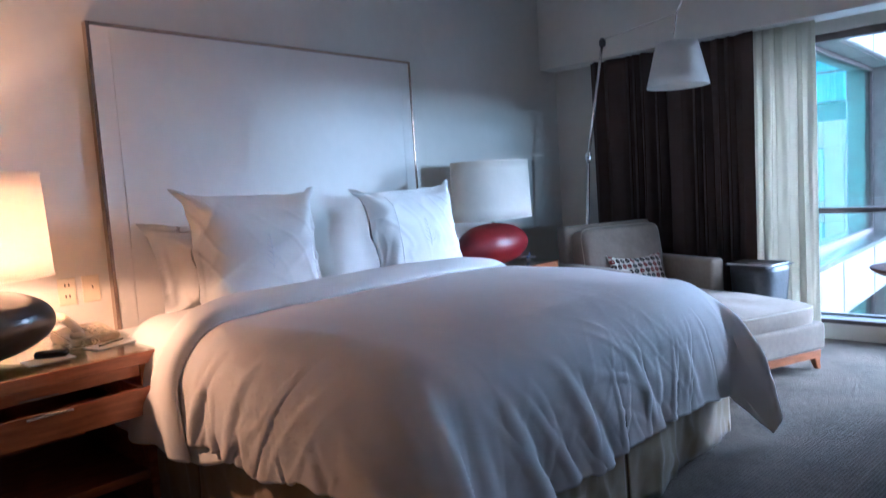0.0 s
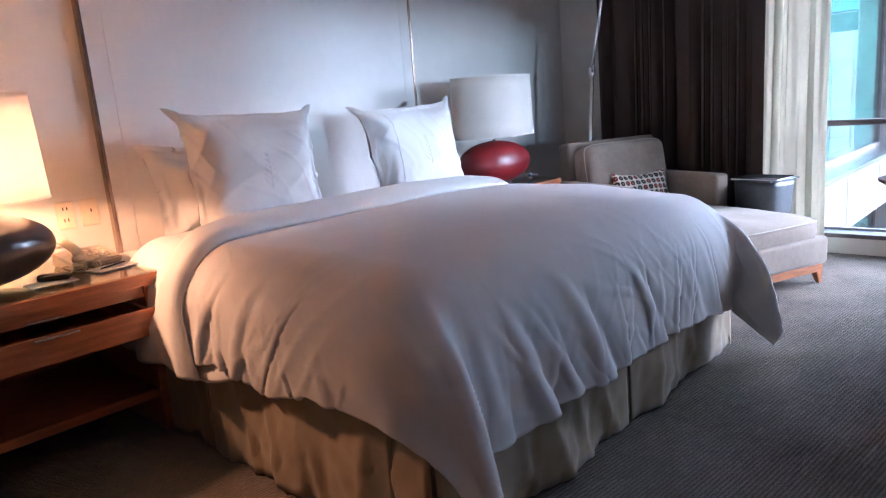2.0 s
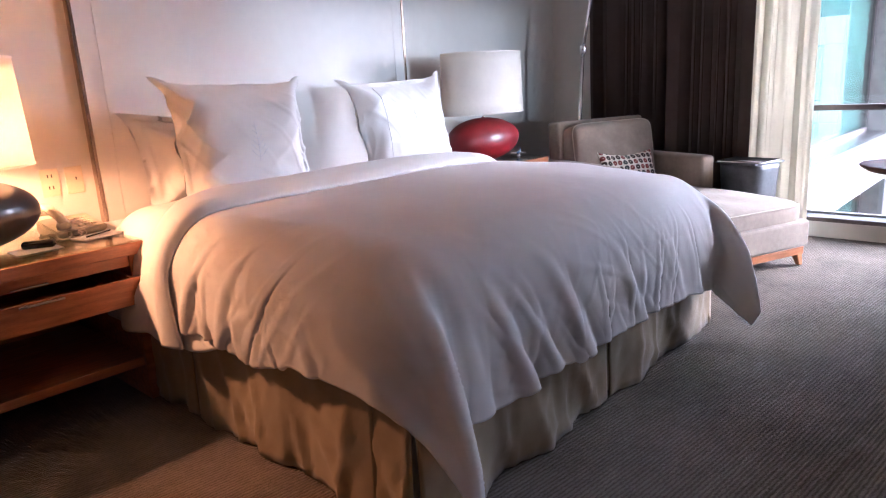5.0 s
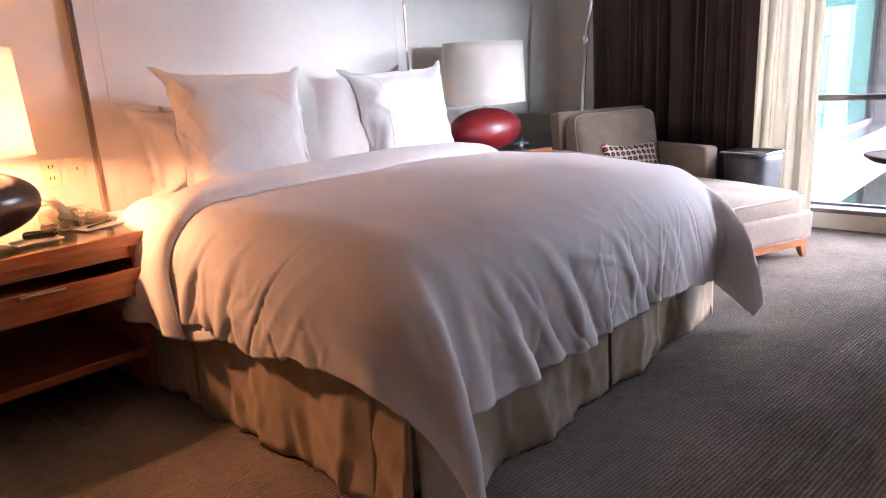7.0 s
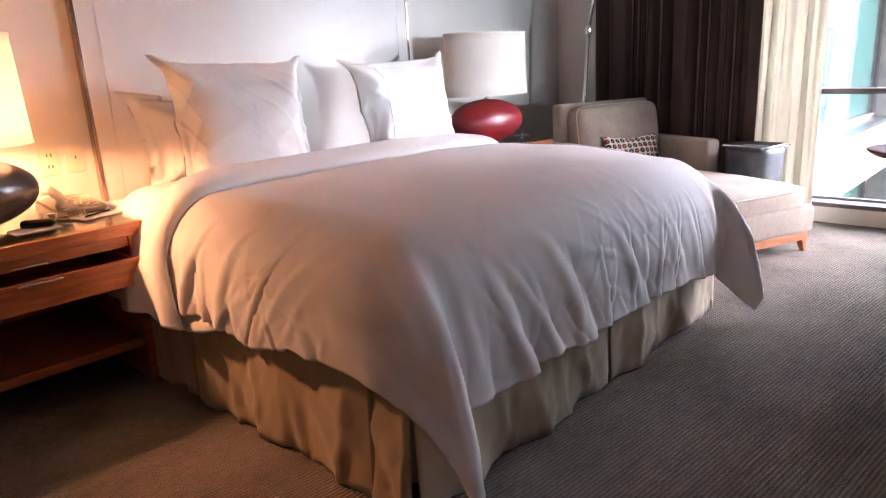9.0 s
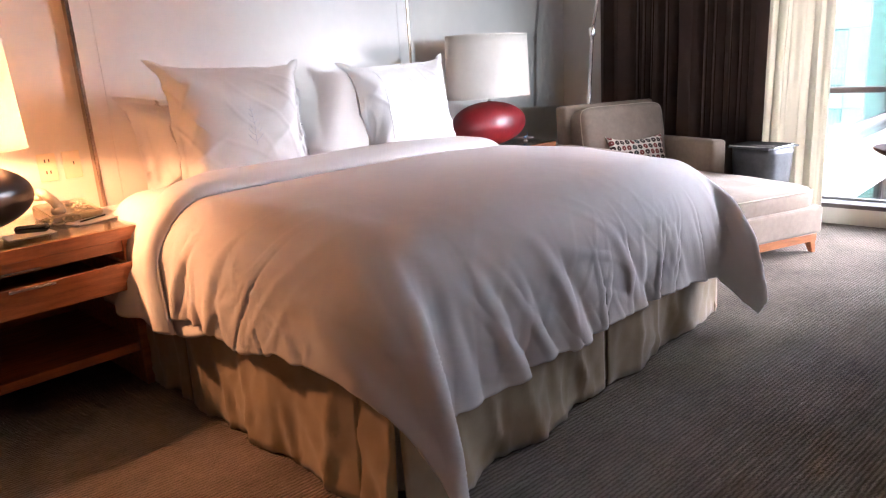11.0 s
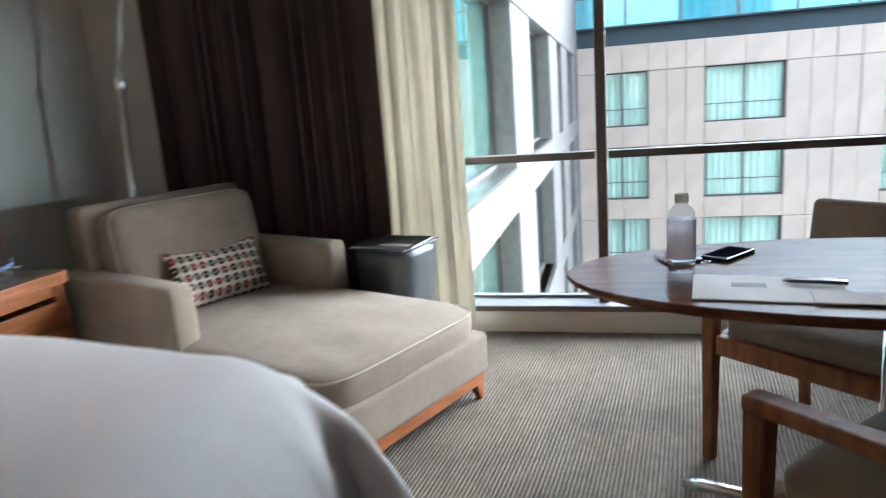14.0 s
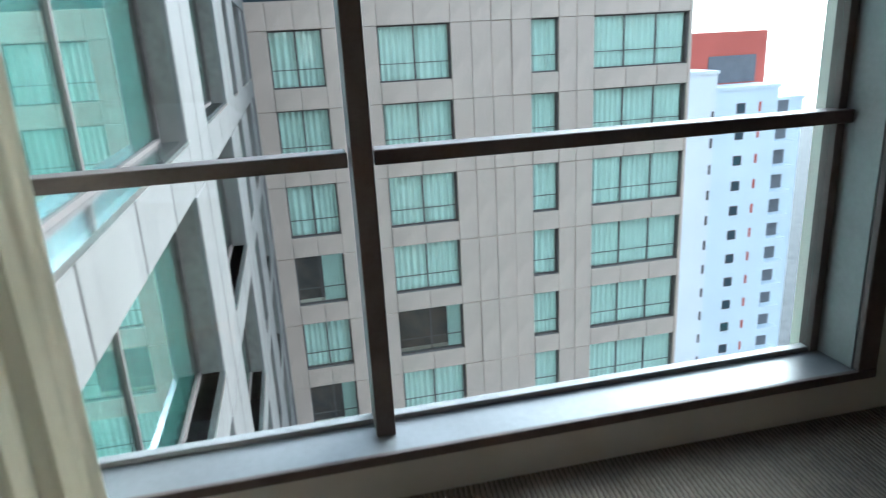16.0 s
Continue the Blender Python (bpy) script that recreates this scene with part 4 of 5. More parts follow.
solo("note_card", box(-1.37, -1.215, -0.60, -0.49, 0.6465, 0.649), M_WHITEP, "white card under the remote control", "card")
pad = thing("notepad", "white notepad beside the telephone", "notepad", at=pose(-1.06, -0.50, 0.6465, 0, 0, 12))
part("sheets", box(-0.08, 0.08, -0.05, 0.05, 0, 0.005), M_WHITEP, pad)
solo("pencil", tube([(-1.11, -0.53, 0.6565), (-1.0, -0.475, 0.6565)], 0.0035, 6), M_BLACK, "dark pencil lying on the notepad", "pencil")

# things on the far nightstand
plane = thing("toy_aeroplane", "small blue and white model aeroplane on the nightstand", "toy", at=pose(1.71, -0.52, 0.646, 0, 0, 25))
part("fuselage", tube([(-0.05, 0, 0.022), (-0.04, 0, 0.024), (0.03, 0, 0.024), (0.055, 0, 0.026)], [0.003, 0.008, 0.008, 0.003], 10), M_BLUE, plane, smooth=True)
part("wing", box(-0.02, 0.01, -0.05, 0.05, 0.02, 0.024, 0.001, seg=1), M_WHITEP, plane)
part("tail_fin", box(0.04, 0.055, -0.002, 0.002, 0.026, 0.05), M_BLUE, plane)
part("stand", lathe([(0.018, 0.0), (0.006, 0.006), (0.003, 0.02)], 12), M_WHITEP, plane)
clk = thing("clock_radio", "low dark bedside clock with pale front", "clock", at=pose(1.12, -0.36, 0.646, 0, 0, -8))
part("body", box(-0.09, 0.09, -0.06, 0.06, 0.0, 0.05, 0.012, seg=3), M_BLACK, clk, smooth=True)
part("front", box(-0.08, 0.08, -0.064, -0.0605, 0.006, 0.03, 0.001, seg=1), M_LABEL, clk)


# ---- chaise, its lamp and side table ----
ANG = -22
chaise = thing("chaise_longue", "beige velvet chaise longue with arms and wooden plinth", "chaise", at=pose(2.19, -2.23, 0, 0, 0, ANG))
W, D = 0.87, 1.45
# local axes: x from -W to 0 across, y from the foot to the back
part("base", box(-W, 0.0, 0.0, D, 0.115, 0.275, 0.022, seg=3), M_VELVET, chaise)
bm = box(-W + 0.02, -0.02, 0.018, 0.05, 0.068, 0.114, 0.003)
box(-W + 0.02, -W + 0.05, 0.05, D - 0.02, 0.068, 0.114, 0.003, bm=bm)
box(-0.05, -0.02, 0.05, D - 0.02, 0.068, 0.114, 0.003, bm=bm)
part("plinth", bm, M_WOOD, chaise, "honey wooden rail")
for x, dx in ((-W + 0.045, -0.012), (-0.045, 0.012)):
    for y, dy in ((0.045, -0.012), (D - 0.06, 0.012)):
        part("leg", taper_leg(x, y, 0.028, 0.045, 0.0, 0.072, dx, dy), M_WOOD, chaise, "tapered wooden leg")


def cushion(w, d, h, n=40, crown=0.02, seed=0.0, power=6.0):
    """A boxed seat cushion on z = 0 with soft corners and a domed top."""
    def top(u, v):
        a, b = 2 * u - 1, 2 * v - 1
        k = (abs(a) ** power + abs(b) ** power) ** (1 / power)
        m = max(abs(a), abs(b))
        x, y = a * m / max(k, 1e-6), b * m / max(k, 1e-6)
        edge = max(0.0, (m - 0.86) / 0.14)
        z = h + crown * (1 - m ** 3) - 0.018 * edge ** 2.5 + 0.006 * noise.noise((3 * a, 3 * b, seed)) * (1 - edge)
        return (x * w / 2, y * d / 2, z)
    bm = sheet(n, n, top)
    rim = [e for e in bm.edges if e.is_boundary]
    ext = bmesh.ops.extrude_edge_only(bm, edges=rim)
    low = [v for v in ext["geom"] if isinstance(v, bmesh.types.BMVert)]
    for v in low:
        v.co.x *= 1.006
        v.co.y *= 1.006
        v.co.z = h * 0.5
    ext = bmesh.ops.extrude_edge_only(bm, edges=[e for e in ext["geom"] if isinstance(e, bmesh.types.BMEdge)])
    low = [v for v in ext["geom"] if isinstance(v, bmesh.types.BMVert)]
    for v in low:
        v.co.x *= 0.99
        v.co.y *= 0.99
        v.co.z = 0.0
    bmesh.ops.recalc_face_normals(bm, faces=bm.faces)
    return bm


def piping(w, d, z, power=6.0, r=0.004):
    pts = []
    for i in range(97):
        a = 2 * math.pi * i / 96
        c, s = math.cos(a), math.sin(a)
        k = (abs(c) ** power + abs(s) ** power) ** (1 / power)
        pts.append((w / 2 * c / k, d / 2 * s / k, z))
    return tube(pts, r, 6)


AW = 0.115
seat = part("seat_cushion", cushion(W - 0.02, 1.28, 0.105, crown=0.02, power=9), M_VELVET, chaise, smooth=True)
seat.matrix_local = pose(-W / 2, 0.65, 0.276)
part("seat_piping", piping(W - 0.018, 1.282, 0.090, 9), M_PIPE, seat, smooth=True)
for x0 in (-W - 0.006, -AW + 0.006):
    part("arm", box(x0, x0 + AW, 0.72, D + 0.02, 0.27, 0.595, 0.026, seg=4), M_VELVET, chaise, smooth=True)
back = part("back", box(-W + 0.05, -0.06, 0, 0.12, 0.0, 0.575, 0.025, seg=4), M_VELVET, chaise, smooth=True)
back.matrix_local = pose(0, D - 0.15, 0.28, -4)
bc = part("back_cushion", cushion(W - 2 * AW + 0.04, 0.46, 0.15, crown=0.035, seed=3, power=9), M_VELVET, chaise, smooth=True)
bc.matrix_local = pose(-W / 2 + 0.0, D - 0.13, 0.585, 80, 0, 0)
part("back_piping", piping(W - 2 * AW + 0.042, 0.462, 0.128, 9), M_PIPE, bc, smooth=True)

lumbar = solo("lumbar_cushion", pillow(0.47, 0.26, 0.12, 2.2), M_DOTS, "cream lumbar cushion with red, brown and grey dots", "cushion", smooth=True)
lumbar.matrix_world = chaise.matrix_world @ pose(-W / 2 + 0.03, D - 0.40, 0.392, -24, 3, 2)

st = thing("side_table", "dark pewter drum side table with flat top", "side table", at=pose(2.60, -1.74, 0, 0, 0, -18))
bm = bmesh.new()
rows = []
for s, z in ((0.86, 0.0), (0.9, 0.25), (1.0, 0.50), (1.0, 0.535)):
    ring = []
    for i in range(48):
        a = 2 * math.pi * i / 48
        c, q = math.cos(a), math.sin(a)
        k = (abs(c) ** 3.6 + abs(q) ** 3.6) ** (1 / 3.6)
        ring.append(bm.verts.new((0.155 * s * c / k, 0.155 * s * q / k, z)))
    rows.append(ring)
for p, q in zip(rows, rows[1:]):
    for i in range(48):
        bm.faces.new((p[i], p[(i + 1) % 48], q[(i + 1) % 48], q[i]))
bm.faces.new(rows[0][::-1])
bm.faces.new(rows[-1])
part("body", bm, M_METAL, st, smooth=True)
part("top", box(-0.150, 0.150, -0.150, 0.150, 0.536, 0.546, 0.004), M_METAL, st)
mg = thing("magazine", "glossy dark magazine lying on the side table", "magazine", at=pose(2.585, -1.735, 0.5465, 0, 0, -8))
part("page_block", box(-0.118, 0.118, -0.15, 0.15, 0, 0.008, 0.001, seg=1), M_WHITEP, mg)
part("cover", box(-0.119, 0.119, -0.151, 0.151, 0.0082, 0.0095), M_MAG, mg, "dark printed cover")
part("cover_picture", box(-0.105, -0.06, -0.13, 0.02, 0.0097, 0.0102), M_INK, mg, "pale printed block")

# floor lamp with jointed arms
fl = thing("floor_lamp", "tall jointed aluminium floor lamp with white shade", "floor lamp")
BASE, JOINT, ELBOW = Vector((2.285, -0.60, 0.0)), Vector((2.313, -0.663, 1.33)), Vector((2.42, -0.755, 2.14))
SHADE = Vector((2.03, -1.475, 1.83))
part("base", lathe([(0.16, 0.0), (0.165, 0.004), (0.165, 0.018), (0.158, 0.022), (0.02, 0.024)], 40, at=BASE), M_ALU, fl, smooth=False)
part("lower_pole", tube([BASE + Vector((0, 0, 0.02)), JOINT], 0.013, 12), M_ALU, fl, smooth=True)
part("joint", lathe([(0.0165, -0.03), (0.022, -0.02), (0.022, 0.02), (0.0165, 0.03)], 14, at=JOINT), M_ALU, fl, smooth=True)
part("upper_pole", tube([JOINT, ELBOW], 0.011, 12), M_ALU, fl, smooth=True)
part("elbow", lathe([(0.014, -0.03), (0.024, -0.018), (0.024, 0.018), (0.012, 0.034)], 14, at=ELBOW), M_METAL, fl, smooth=True)
HOLD = SHADE + Vector((-0.02, -0.01, 0.30))
part("arm", tube([ELBOW, ELBOW + Vector((-0.02, -0.03, 0.02)), HOLD], 0.005, 8), M_ALU, fl, smooth=True)
part("shade_holder", tube([HOLD + Vector((0.0, -0.04, 0.06)), HOLD, SHADE + Vector((0.01, 0.02, 0.17)), SHADE + Vector((0, 0, 0.12))], [0.006, 0.007, 0.006, 0.012], 8), M_ALU, fl, smooth=True)
cone = part("shade", sheet(56, 4, lambda u, v: (SHADE.x + (0.185 - 0.062 * v) * math.cos(2 * math.pi * u), SHADE.y + (0.185 - 0.062 * v) * math.sin(2 * math.pi * u), SHADE.z - 0.13 + 0.26 * v), closed=True), M_SHADEW, fl, "white conical parchment shade", smooth=True)
thicken(cone, 0.003)

# ---- dining table with two armchairs ----
TX, TY, TA, TB, TZ = 1.415, -3.35, 0.355, 0.755, 0.71
tb = thing("dining_table", "oval cherry table with polished top on chrome pedestal", "table", at=pose(TX, TY, 0))
part("tabletop", lathe([(0.90, TZ - 0.034), (0.96, TZ - 0.028), (0.995, TZ - 0.012), (1.0, TZ - 0.004), (0.994, TZ)], 96, TA, TB), M_WOODT, tb, smooth=False)
part("column", lathe([(0.04, 0.05), (0.035, 0.2), (0.035, TZ - 0.034)], 20), M_CHROME, tb, smooth=True)
for dx, dy in ((0.20, 0.45), (-0.26, 0.46), (0.26, -0.46), (-0.20, -0.45)):
    part("foot", tube([(0, 0, 0.05), (dx * 0.9, dy * 0.9, 0.028), (dx, dy, 0.018)], [0.02, 0.018, 0.016], 10), M_CHROME, tb, "polished chrome foot", smooth=True)


def armchair(label, m):
    """Front towards +y. Wooden arms and legs, padded seat and back."""
    ch = thing("armchair", label, "chair", "chairs at the table", at=m)
    for x, nm in ((-0.27, "front_post"), (0.27, "front_post")):
        part(nm, taper_leg(x, 0.25, 0.034, 0.045, 0.0, 0.585), M_WOODC, ch)
    for x in (-0.255, 0.255):
        part("rear_leg", taper_leg(x, -0.23, 0.03, 0.042, 0.0, 0.584, 0.0, -0.05), M_WOODC, ch)
    for x in (-0.27, 0.27):
        part("arm", box(x - 0.026, x + 0.026, -0.25, 0.274, 0.585, 0.616, 0.007), M_WOODC, ch)
    bm = box(-0.247, 0.247, 0.228, 0.262, 0.355, 0.415, 0.003)
    for x in (-0.262, 0.236):
        box(x, x + 0.026, -0.205, 0.227, 0.355, 0.415, 0.003, bm=bm)
    part("seat_frame", bm, M_WOODC, ch)
    sc = part("seat", cushion(0.50, 0.47, 0.06, 24, 0.02, 1.0, 8), M_VELVET, ch, "beige padded seat", smooth=True)
    sc.matrix_local = pose(0, 0.01, 0.416)
    b = part("backrest", box(-0.245, 0.245, -0.035, 0.035, 0.0, 0.315, 0.024, seg=4), M_VELVET, ch, "beige padded backrest", smooth=True)
    b.matrix_local = pose(0, -0.235, 0.445, 8)
    return ch


armchair("cherry armchair with beige upholstery facing the table", pose(0.945, -3.325, 0, 0, 0, -45))
armchair("cherry armchair with beige upholstery, back to the window", pose(1.81, -3.36, 0, 0, 0, 48))

bt = thing("water_bottle", "clear plastic water bottle with frosted label", "bottle", at=pose(1.42, -2.87, TZ + 0.0005))
part("body", lathe([(0.028, 0.0), (0.032, 0.004), (0.033, 0.012), (0.0325, 0.13), (0.031, 0.145), (0.022, 0.158), (0.014, 0.165), (0.0135, 0.17)], 28), M_PLASTIC, bt, smooth=True)
part("label", lathe([(0.0335, 0.036), (0.0337, 0.038), (0.0337, 0.128), (0.0333, 0.13)], 28, cap=False), M_FROST, bt, "pale frosted paper label", smooth=True)
part("cap", lathe([(0.0155, 0.17), (0.0158, 0.172), (0.0158, 0.188), (0.014, 0.191)], 20), M_WHITEP, bt, "white screw cap", smooth=True)
mp_ = thing("smartphone", "black smartphone lying on the table", "phone", at=pose(1.575, -3.0, TZ + 0.0005, 0, 0, 52))
part("body", box(-0.036, 0.036, -0.07, 0.07, 0, 0.010, 0.004), M_BLACK, mp_)
part("screen", box(-0.032, 0.032, -0.062, 0.062, 0.0101, 0.0108), M_SCREEN, mp_)
pk = thing("plastic_packet", "crumpled clear plastic packet beside the bottle", "packet", at=pose(1.52, -2.86, TZ + 0.0005, 0, 0, 20))
thicken(part("film", sheet(18, 12, lambda u, v: (0.12 * (u - 0.5), 0.06 * (v - 0.5), 0.004 + 0.012 * math.sin(math.pi * u) * math.sin(math.pi * v) + 0.006 * abs(noise.noise((5 * u, 5 * v, 1))))), M_LABEL, pk), 0.001)
part("printed_end", box(-0.062, -0.04, -0.028, 0.028, 0.010, 0.014, 0.001, seg=1), M_BLUE, pk)
key = thing("key_ring", "small metal keys lying behind the bottle", "keys", at=pose(1.50, -2.935, TZ + 0.0005, 0, 0, 40))
part("ring", tube([(0.012 * math.cos(a), 0.012 * math.sin(a), 0.002) for a in [i * 0.42 for i in range(16)]], 0.0015, 5), M_CHROME, key)
part("fob", box(0.012, 0.05, -0.010, 0.010, 0.0, 0.008, 0.002, seg=1), M_BLACK, key)
fd = thing("stationery_folder", "pale card folder with printed mark", "folder", at=pose(1.262, -3.03, TZ + 0.0005, 0, 0, -7))
part("cover", box(-0.10, 0.10, -0.15, 0.15, 0, 0.004, 0.001, seg=1), M_PAPER, fd)
part("inner_card", box(-0.105, -0.02, -0.27, -0.08, 0.0042, 0.006), M_PAPER, fd)
part("printed_mark", box(0.0, 0.03, 0.0, 0.07, 0.0042, 0.0046), M_INK, fd)
pn = thing("pen", "dark ballpoint pen lying on the folder", "pen", at=pose(1.28, -3.13, TZ + 0.011, 0, 0, 78))
part("barrel", tube([(-0.06, 0, 0), (0.05, 0, 0), (0.065, 0, 0)], [0.0045, 0.0045, 0.001], 8), M_BLACK, pn, smooth=True)
part("clip", box(-0.058, -0.02, -0.002, 0.002, 0.0046, 0.006), M_CHROME, pn)


# ---- outside ----
# unseen block, added to keep sky and sun out of the back opening
blocker = thing("sky_blocker", "unseen plain block, added to keep sky and sun off the back opening", "building")
part("wall", box(-30, 3.2, -16, -11.2, -70, 30), M_STONEW, blocker)
solo("ground", box(-400, 500, -400, 400, -70.2, -70), M_STREET, "distant grey street far below", "ground", kind="structure")
FX, PITCH, ROW0 = 34.0, 3.55, 1.90
unit_panels = {}


def slab(w, h, d):
    """A stone panel with chamfered edges, centred, facing -x; alike panels share one mesh."""
    k = (round(w, 2), round(h, 2), d)
    if k not in unit_panels:
        me = bpy.data.meshes.new("stone_panel")
        e = 0.02
        co = [(0, -w / 2, -h / 2), (0, w / 2, -h / 2), (0, w / 2, h / 2), (0, -w / 2, h / 2)]
        co += [(-d + e, y, z) for _, y, z in co] + [(-d, y - math.copysign(e, y), z - math.copysign(e, z)) for _, y, z in co]
        fs = [(0, 1, 2, 3)] + [(i, i + 4, (i + 1) % 4 + 4, (i + 1) % 4) for i in range(4)] + [(i + 4, i + 8, (i + 1) % 4 + 8, (i + 1) % 4 + 4) for i in range(4)] + [(11, 10, 9, 8)]
        me.from_pydata(co, [], fs)
        unit_panels[k] = me
    return unit_panels[k]


def stone(parent, w, h, d, m, material):
    me = slab(w, h, d)
    if not me.materials:
        me.materials.append(material)
    ob = new("stone_panel", me)
    ob.parent = parent
    ob.matrix_local = m
    return ob


def net(w, h, folds, seed, gap=None):
    """Net curtains behind a pane, in the yz plane, hung from z = h/2."""
    rnd = random.Random(seed)
    a0 = rnd.uniform(0, 6)
    bm = bmesh.new()
    spans = [(-w / 2, w / 2)] if gap is None else [(-w / 2, -w / 2 + gap * w)]
    for y0, y1 in spans:
        n = max(16, int(40 * (y1 - y0)))
        sheet(n, 1, lambda u, v: (0.09 * math.sin(folds * 6.28 * u + 1.5 * math.sin(5 * u + a0)) + 0.02 * math.sin(3.1 * folds * 6.28 * u + a0), y0 + (y1 - y0) * u, -h / 2 + h * v), bm)
    return bm


def facade_window(parent, w, h, m, lights, seed, pane_mat, gap=None, rail=True):
    """A window set back in its wall: frame, bars, panes, curtains and a dark sheet standing for the dim room behind.
    Faces -x.
    """
    wd = new("window")
    wd.parent = parent
    wd.matrix_local = m
    f = 0.06
    bm = box(0.0, 0.08, -w / 2, w / 2, h / 2 - f, h / 2)
    box(0.0, 0.08, -w / 2, w / 2, -h / 2, -h / 2 + f, bm=bm)
    for y in (-w / 2, w / 2 - f):
        box(0.0, 0.08, y, y + f, -h / 2 + f, h / 2 - f, bm=bm)
    part("frame", bm, M_FRAME, wd)
    for i in range(1, lights):
        y = -w / 2 + w * i / lights
        part("bar", box(0.0, 0.07, y - 0.035, y + 0.035, -h / 2 + f, h / 2 - f), M_FRAME, wd)
    if rail:
        part("rail", box(0.01, 0.05, -w / 2 + f, w / 2 - f, -h / 2 + 0.80, -h / 2 + 0.835), M_FRAME, wd)
    part("pane", box(0.03, 0.034, -w / 2 + f, w / 2 - f, -h / 2 + f, h / 2 - f), pane_mat, wd).visible_shadow = False
    part("net_curtain", net(w - 0.1, h - 0.1, 3.2 * w, seed, gap), M_NET, wd).location.x = 0.17
    part("dark_backing", box(0.75, 0.8, -w / 2, w / 2, -h / 2, h / 2), M_BROWNIN if gap else M_ROOMDARK, wd)
    return wd


def hotel_front():
    """The opposite front: bays along y, storeys downwards."""
    b = thing("hotel_building", "beige stone hotel block with green-tinted windows", "building", at=pose(FX, 0, 0))
    bays = ((-4.35, -1.95, 2), (-10.35, -6.88, 2), (-15.8, -14.38, 1), (-22.9, -17.68, 3))
    h = 2.55
    rnd = random.Random(5)
    # backing wall with the openings left free
    bm = bmesh.new()
    solid = ((-1.95, -0.9), (-6.88, -4.35), (-14.38, -10.35), (-17.68, -15.8), (-23.1, -22.9))
    for y0, y1 in solid:
        box(0.03, 0.5, y0, y1, -70, 3.15, bm=bm)
    for i in range(-1, 10):
        z1 = ROW0 - PITCH * i - h if i >= 0 else 3.15
        z0 = ROW0 - PITCH * (i + 1)
        for y0, y1, _ in bays:
            box(0.03, 0.5, y0, y1, z0, z1 if i >= 0 else 3.15, bm=bm)
    part("wall", bm, M_JOINT, b, "dark joints behind the panels")
    for i in range(-1, 10):
        z1 = ROW0 - PITCH * i - h if i >= 0 else 3.15
        z0 = ROW0 - PITCH * (i + 1)
        for y0, y1, k in bays:
            n = {2: 2, 1: 1, 3: 3}[k]
            w = (y1 - y0) / n
            for j in range(n):
                stone(b, w - 0.018, z1 - z0 - 0.018, 0.09, pose(0.03, y0 + w * (j + 0.5), (z0 + z1) / 2), M_STONE)
        for y0, y1 in solid:
            n = max(1, round((y1 - y0) / 1.0))
            w = (y1 - y0) / n
            top, low = ROW0 - PITCH * i, ROW0 - PITCH * (i + 1)
            if i < 0:
                top = 3.15
            for j in range(n):
                d = 0.06 + 0.05 * rnd.random()
                d = round(d / 0.025) * 0.025
                stone(b, w - 0.018, top - low - 0.018, d, pose(0.03, y0 + w * (j + 0.5), (top + low) / 2), M_STONE)
        if i >= 0:
            for n, (y0, y1, k) in enumerate(bays):
                gap = {(0, 3): 0.45, (1, 4): 0.22, (0, 5): 0.3}.get((n, i))
                facade_window(b, y1 - y0, h, pose(0.22, (y0 + y1) / 2, ROW0 - PITCH * i - h / 2), k, 10 * i + n, M_GREEN, gap)
    part("dark_band", box(0.6, 0.8, -23.1, -0.9, 3.15, 4.0), M_BAND, b, "recessed dark blue band")
    part("band_floor", box(0.03, 2.0, -23.1, -0.9, 3.10, 3.149), M_STONE, b)
    for j in range(9):
        y0 = -0.9 - 2.45 * (j + 1)
        gl = part("upper_glazing", box(-0.1, -0.06, y0 + 0.05, y0 + 2.40, 4.05, 8.2), M_TOPG, b, "pale blue glazing of the top floor")
        part("glazing_bar", box(-0.14, -0.02, y0 - 0.05, y0 + 0.05, 4.0, 8.2), M_STONEW, gl)
    part("glazing_rail", box(-0.12, -0.02, -22.9, -0.9, 5.35, 5.45), M_STONEW, b)
    part("upper_net", net(22, 4.1, 40, 3), M_NET, b).matrix_local = pose(0.5, -11.9, 6.1)
    part("upper_floor", box(-0.12, 3, -23.1, -0.9, 3.98, 4.05), M_BAND, b)
    part("parapet", box(-0.2, 0.3, -23.1, -0.9, 8.2, 9.3), M_STONEW, b)
    part("roof", box(0.3, 9, -23.1, -0.9, 8.9, 9.1), M_STONEW, b)
    part("side_wall", box(0.52, 9, -23.1, -23.0, -70, 8.2), M_STONE, b)
    part("back_wall", box(8.8, 9, -23.0, -0.9, -70, 8.9), M_STONE, b)


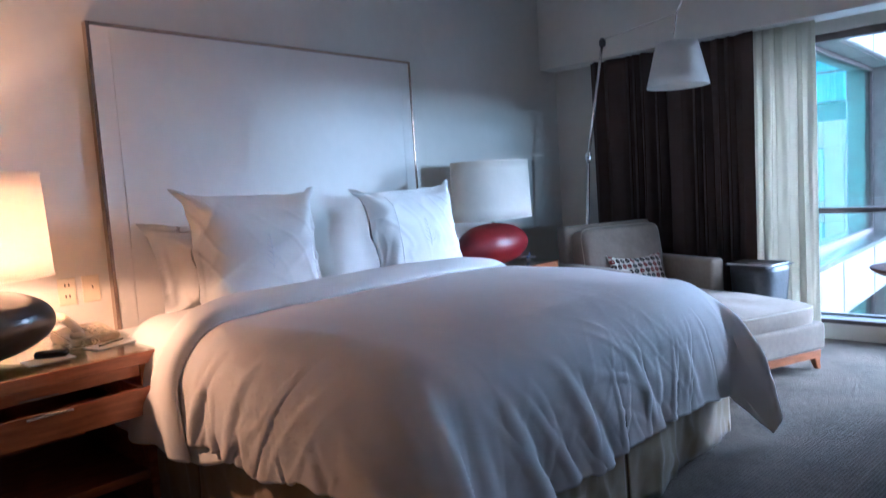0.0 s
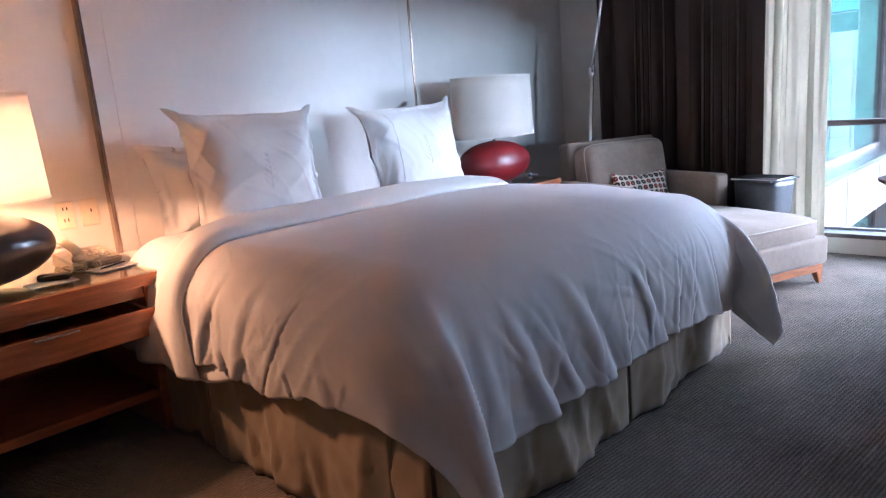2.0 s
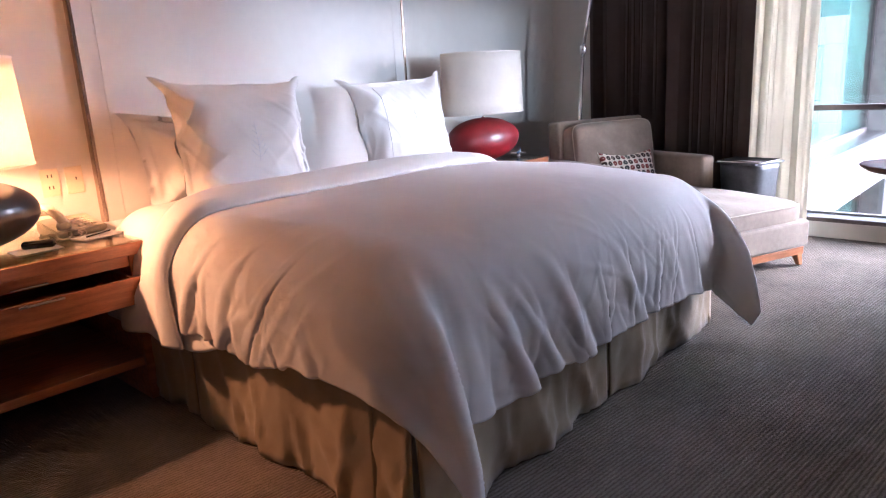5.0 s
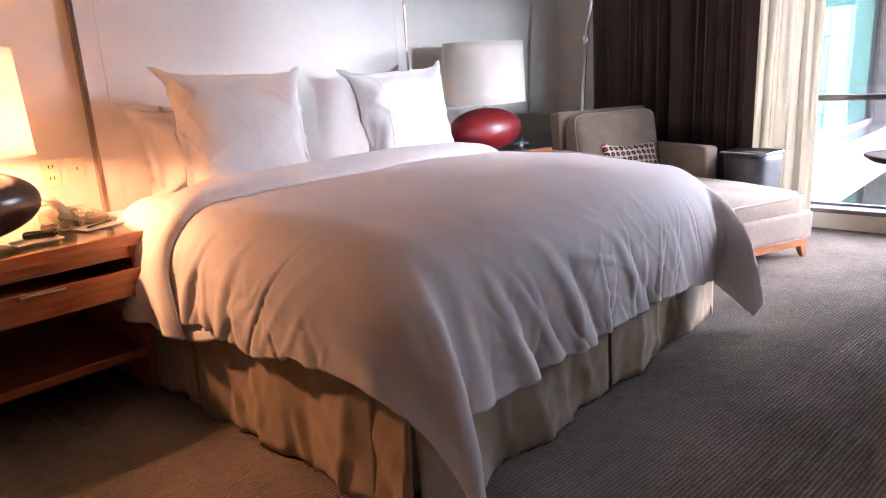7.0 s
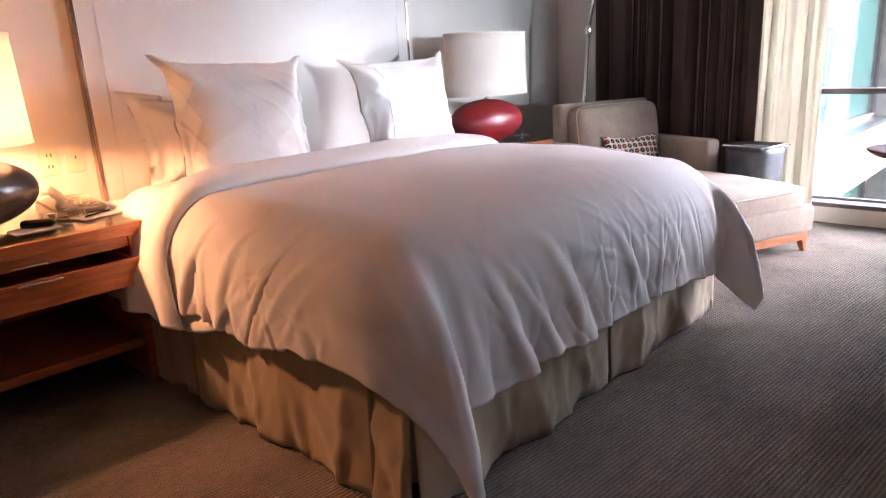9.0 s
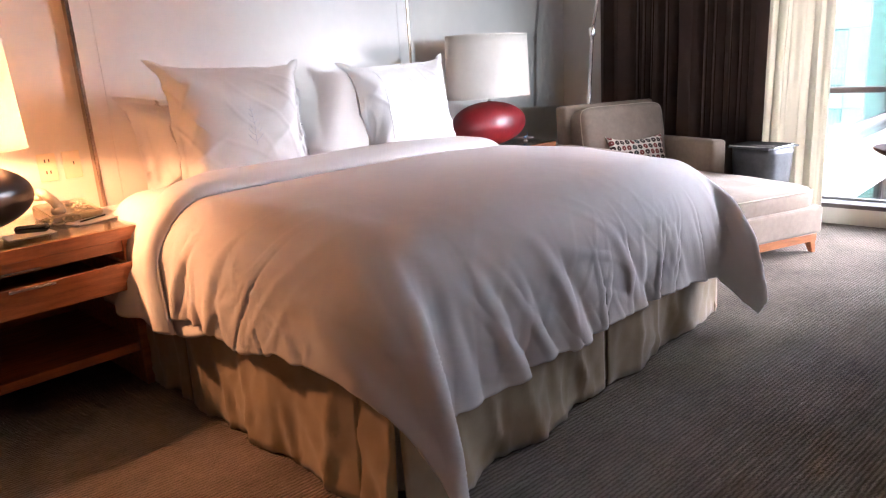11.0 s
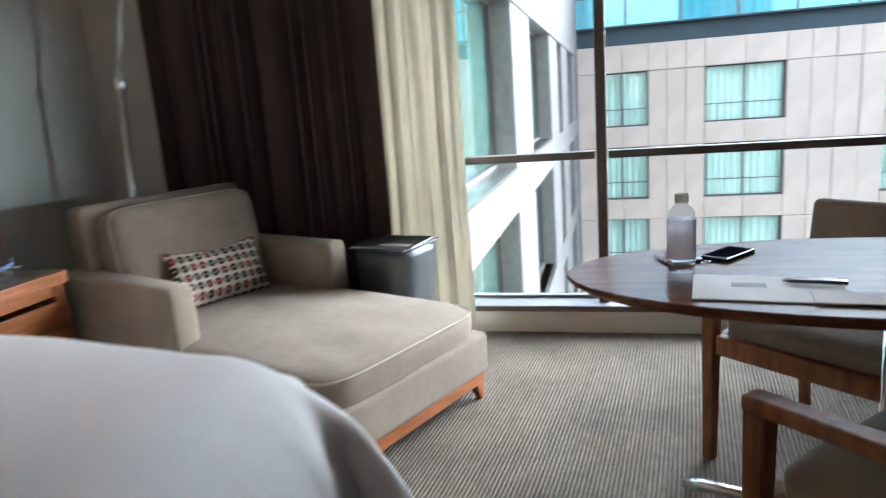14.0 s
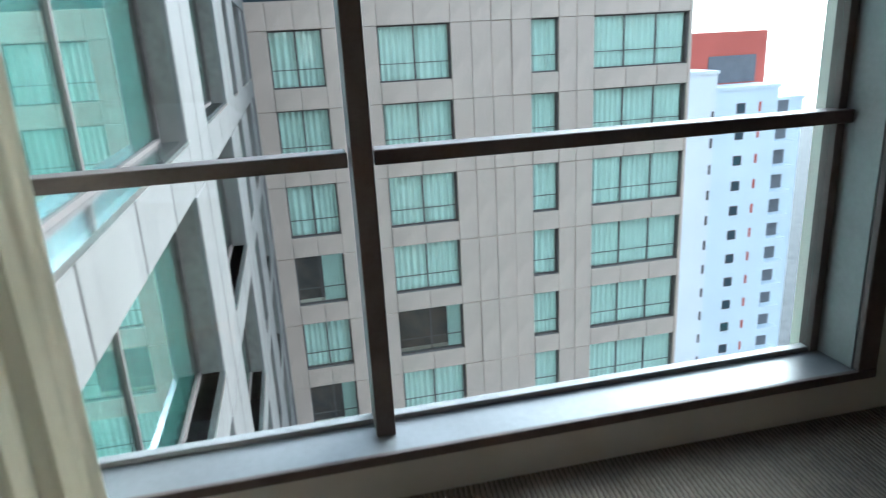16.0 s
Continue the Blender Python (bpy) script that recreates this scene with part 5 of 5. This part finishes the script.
def hotel_wing():
    """The wing that runs away from the room's own front, facing -y."""
    b = thing("hotel_wing", "pale stone hotel wing with large mirrored windows", "building", at=pose(3.45, -1.05, 0, 0, 0, 90))
    # local -x looks to world -y; local y runs along world -x
    bays = ((-8.0, -0.6, 2), (-15.2, -10.6, 1), (-19.6, -17.8, 1), (-26.0, -22.5, 1), (-29.6, -28.0, 1))
    h, row = 2.75, 2.72
    solid = []
    prev = -0.0
    for y0, y1, _ in bays:
        solid.append((y1, prev))
        prev = y0
    solid.append((-30.5, prev))
    bm = bmesh.new()
    for y0, y1 in solid:
        box(0.03, 0.6, y0, y1, -70, 9.3, bm=bm)
    for i in range(-1, 9):
        z1 = row - PITCH * i - h if i >= 0 else 9.3
        z0 = row - PITCH * (i + 1)
        for y0, y1, _ in bays:
            box(0.03, 0.6, y0, y1, z0, z1, bm=bm)
    part("wall", bm, M_JOINT, b, "dark joints behind the panels")
    for i in range(-1, 9):
        z1 = row - PITCH * i - h if i >= 0 else 9.3
        z0 = row - PITCH * (i + 1)
        top = row - PITCH * i if i >= 0 else 9.3
        for y0, y1, k in bays:
            n = max(1, round((y1 - y0) / 1.9))
            w = (y1 - y0) / n
            for j in range(n):
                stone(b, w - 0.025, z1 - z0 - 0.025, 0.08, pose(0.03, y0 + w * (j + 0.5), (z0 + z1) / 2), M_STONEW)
        for y0, y1 in solid:
            n = max(1, round((y1 - y0) / 1.3))
            w = (y1 - y0) / n
            for j in range(n):
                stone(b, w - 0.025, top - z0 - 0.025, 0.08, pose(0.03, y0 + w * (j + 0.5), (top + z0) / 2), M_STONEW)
        if i >= 0:
            for n, (y0, y1, k) in enumerate(bays):
                wd = facade_window(b, y1 - y0, h, pose(0.30, (y0 + y1) / 2, row - PITCH * i - h / 2), k, 200 + 10 * i + n, M_MIRRORG, None, False)
                part("ledge", box(-0.36, -0.01, -(y1 - y0) / 2, (y1 - y0) / 2, -h / 2 - 0.06, -h / 2), M_ALU, wd, "pale metal ledge")
    part("roof", box(0.6, 9, -30.5, 0, 9.0, 9.3), M_STONEW, b)


hotel_front()
hotel_wing()


def tower(name, label, x, y0, y1, ztop, wall_mat, depth=14):
    b = thing(name, label, "building", at=pose(x, 0, 0))
    part("wall", box(0, depth, y0, y1, -70, ztop), wall_mat, b)
    part("roof", box(-0.2, depth, y0 - 0.12, y1 + 0.12, ztop + 0.002, ztop + 0.35), wall_mat, b)
    return b


def small_window(b, y, z, w, h, pane):
    wd = part("window", box(-0.05, -0.002, y - w / 2, y + w / 2, z - h / 2, z + h / 2), M_FRAME, b)
    part("pane", box(-0.07, -0.052, y - w / 2 + 0.1, y + w / 2 - 0.1, z - h / 2 + 0.1, z + h / 2 - 0.1), pane, wd)


white = tower("white_tower", "white rendered tower with narrow dark slits", 69, -48.7, -38, -3.9, M_WHITEB)
pale = tower("pale_blue_tower", "pale blue rendered tower with small windows and balconies", 70, -57.4, -48.75, -5.9, M_PALEB)
annex = tower("pale_annex", "pale blue tower side with stacked balconies", 71.5, -62.0, -57.45, -7.6, M_PALEB)
rnd_t = random.Random(11)
for i in range(12):
    z = -8.0 - 3.0 * i
    small_window(white, -48.35, z - 0.5, 0.3, 1.1, M_GREYB)
    small_window(pale, -52.6, z, 1.1, 1.15, M_BAND if rnd_t.random() < 0.65 else M_TOPG)
    part("slit", box(-0.05, -0.002, -55.2, -54.9, z - 0.5, z + 0.6), M_REDB, pale, "narrow red slit")
    bal = part("balcony", box(-1.2, -0.002, -60.4, -57.5, z - 2.2, z - 1.2), M_PALEB, annex)
    # grey sheet: the balcony opening's shade is put into its colour
    part("balcony_opening", box(-0.06, -0.003, -60.0, -58.4, z - 1.15, z + 0.5), M_GREYB, annex)
rb = thing("red_rooftop_block", "red rendered plant room on a far roof", "building", at=pose(74, 0, 0))
part("wall", box(0, 9, -58.4, -47.5, -6.6, 0.35), M_REDB, rb)
part("louvre", box(-0.1, -0.002, -57.0, -50.7, -5.4, -2.3), M_GREYB, rb, "grey louvred opening")
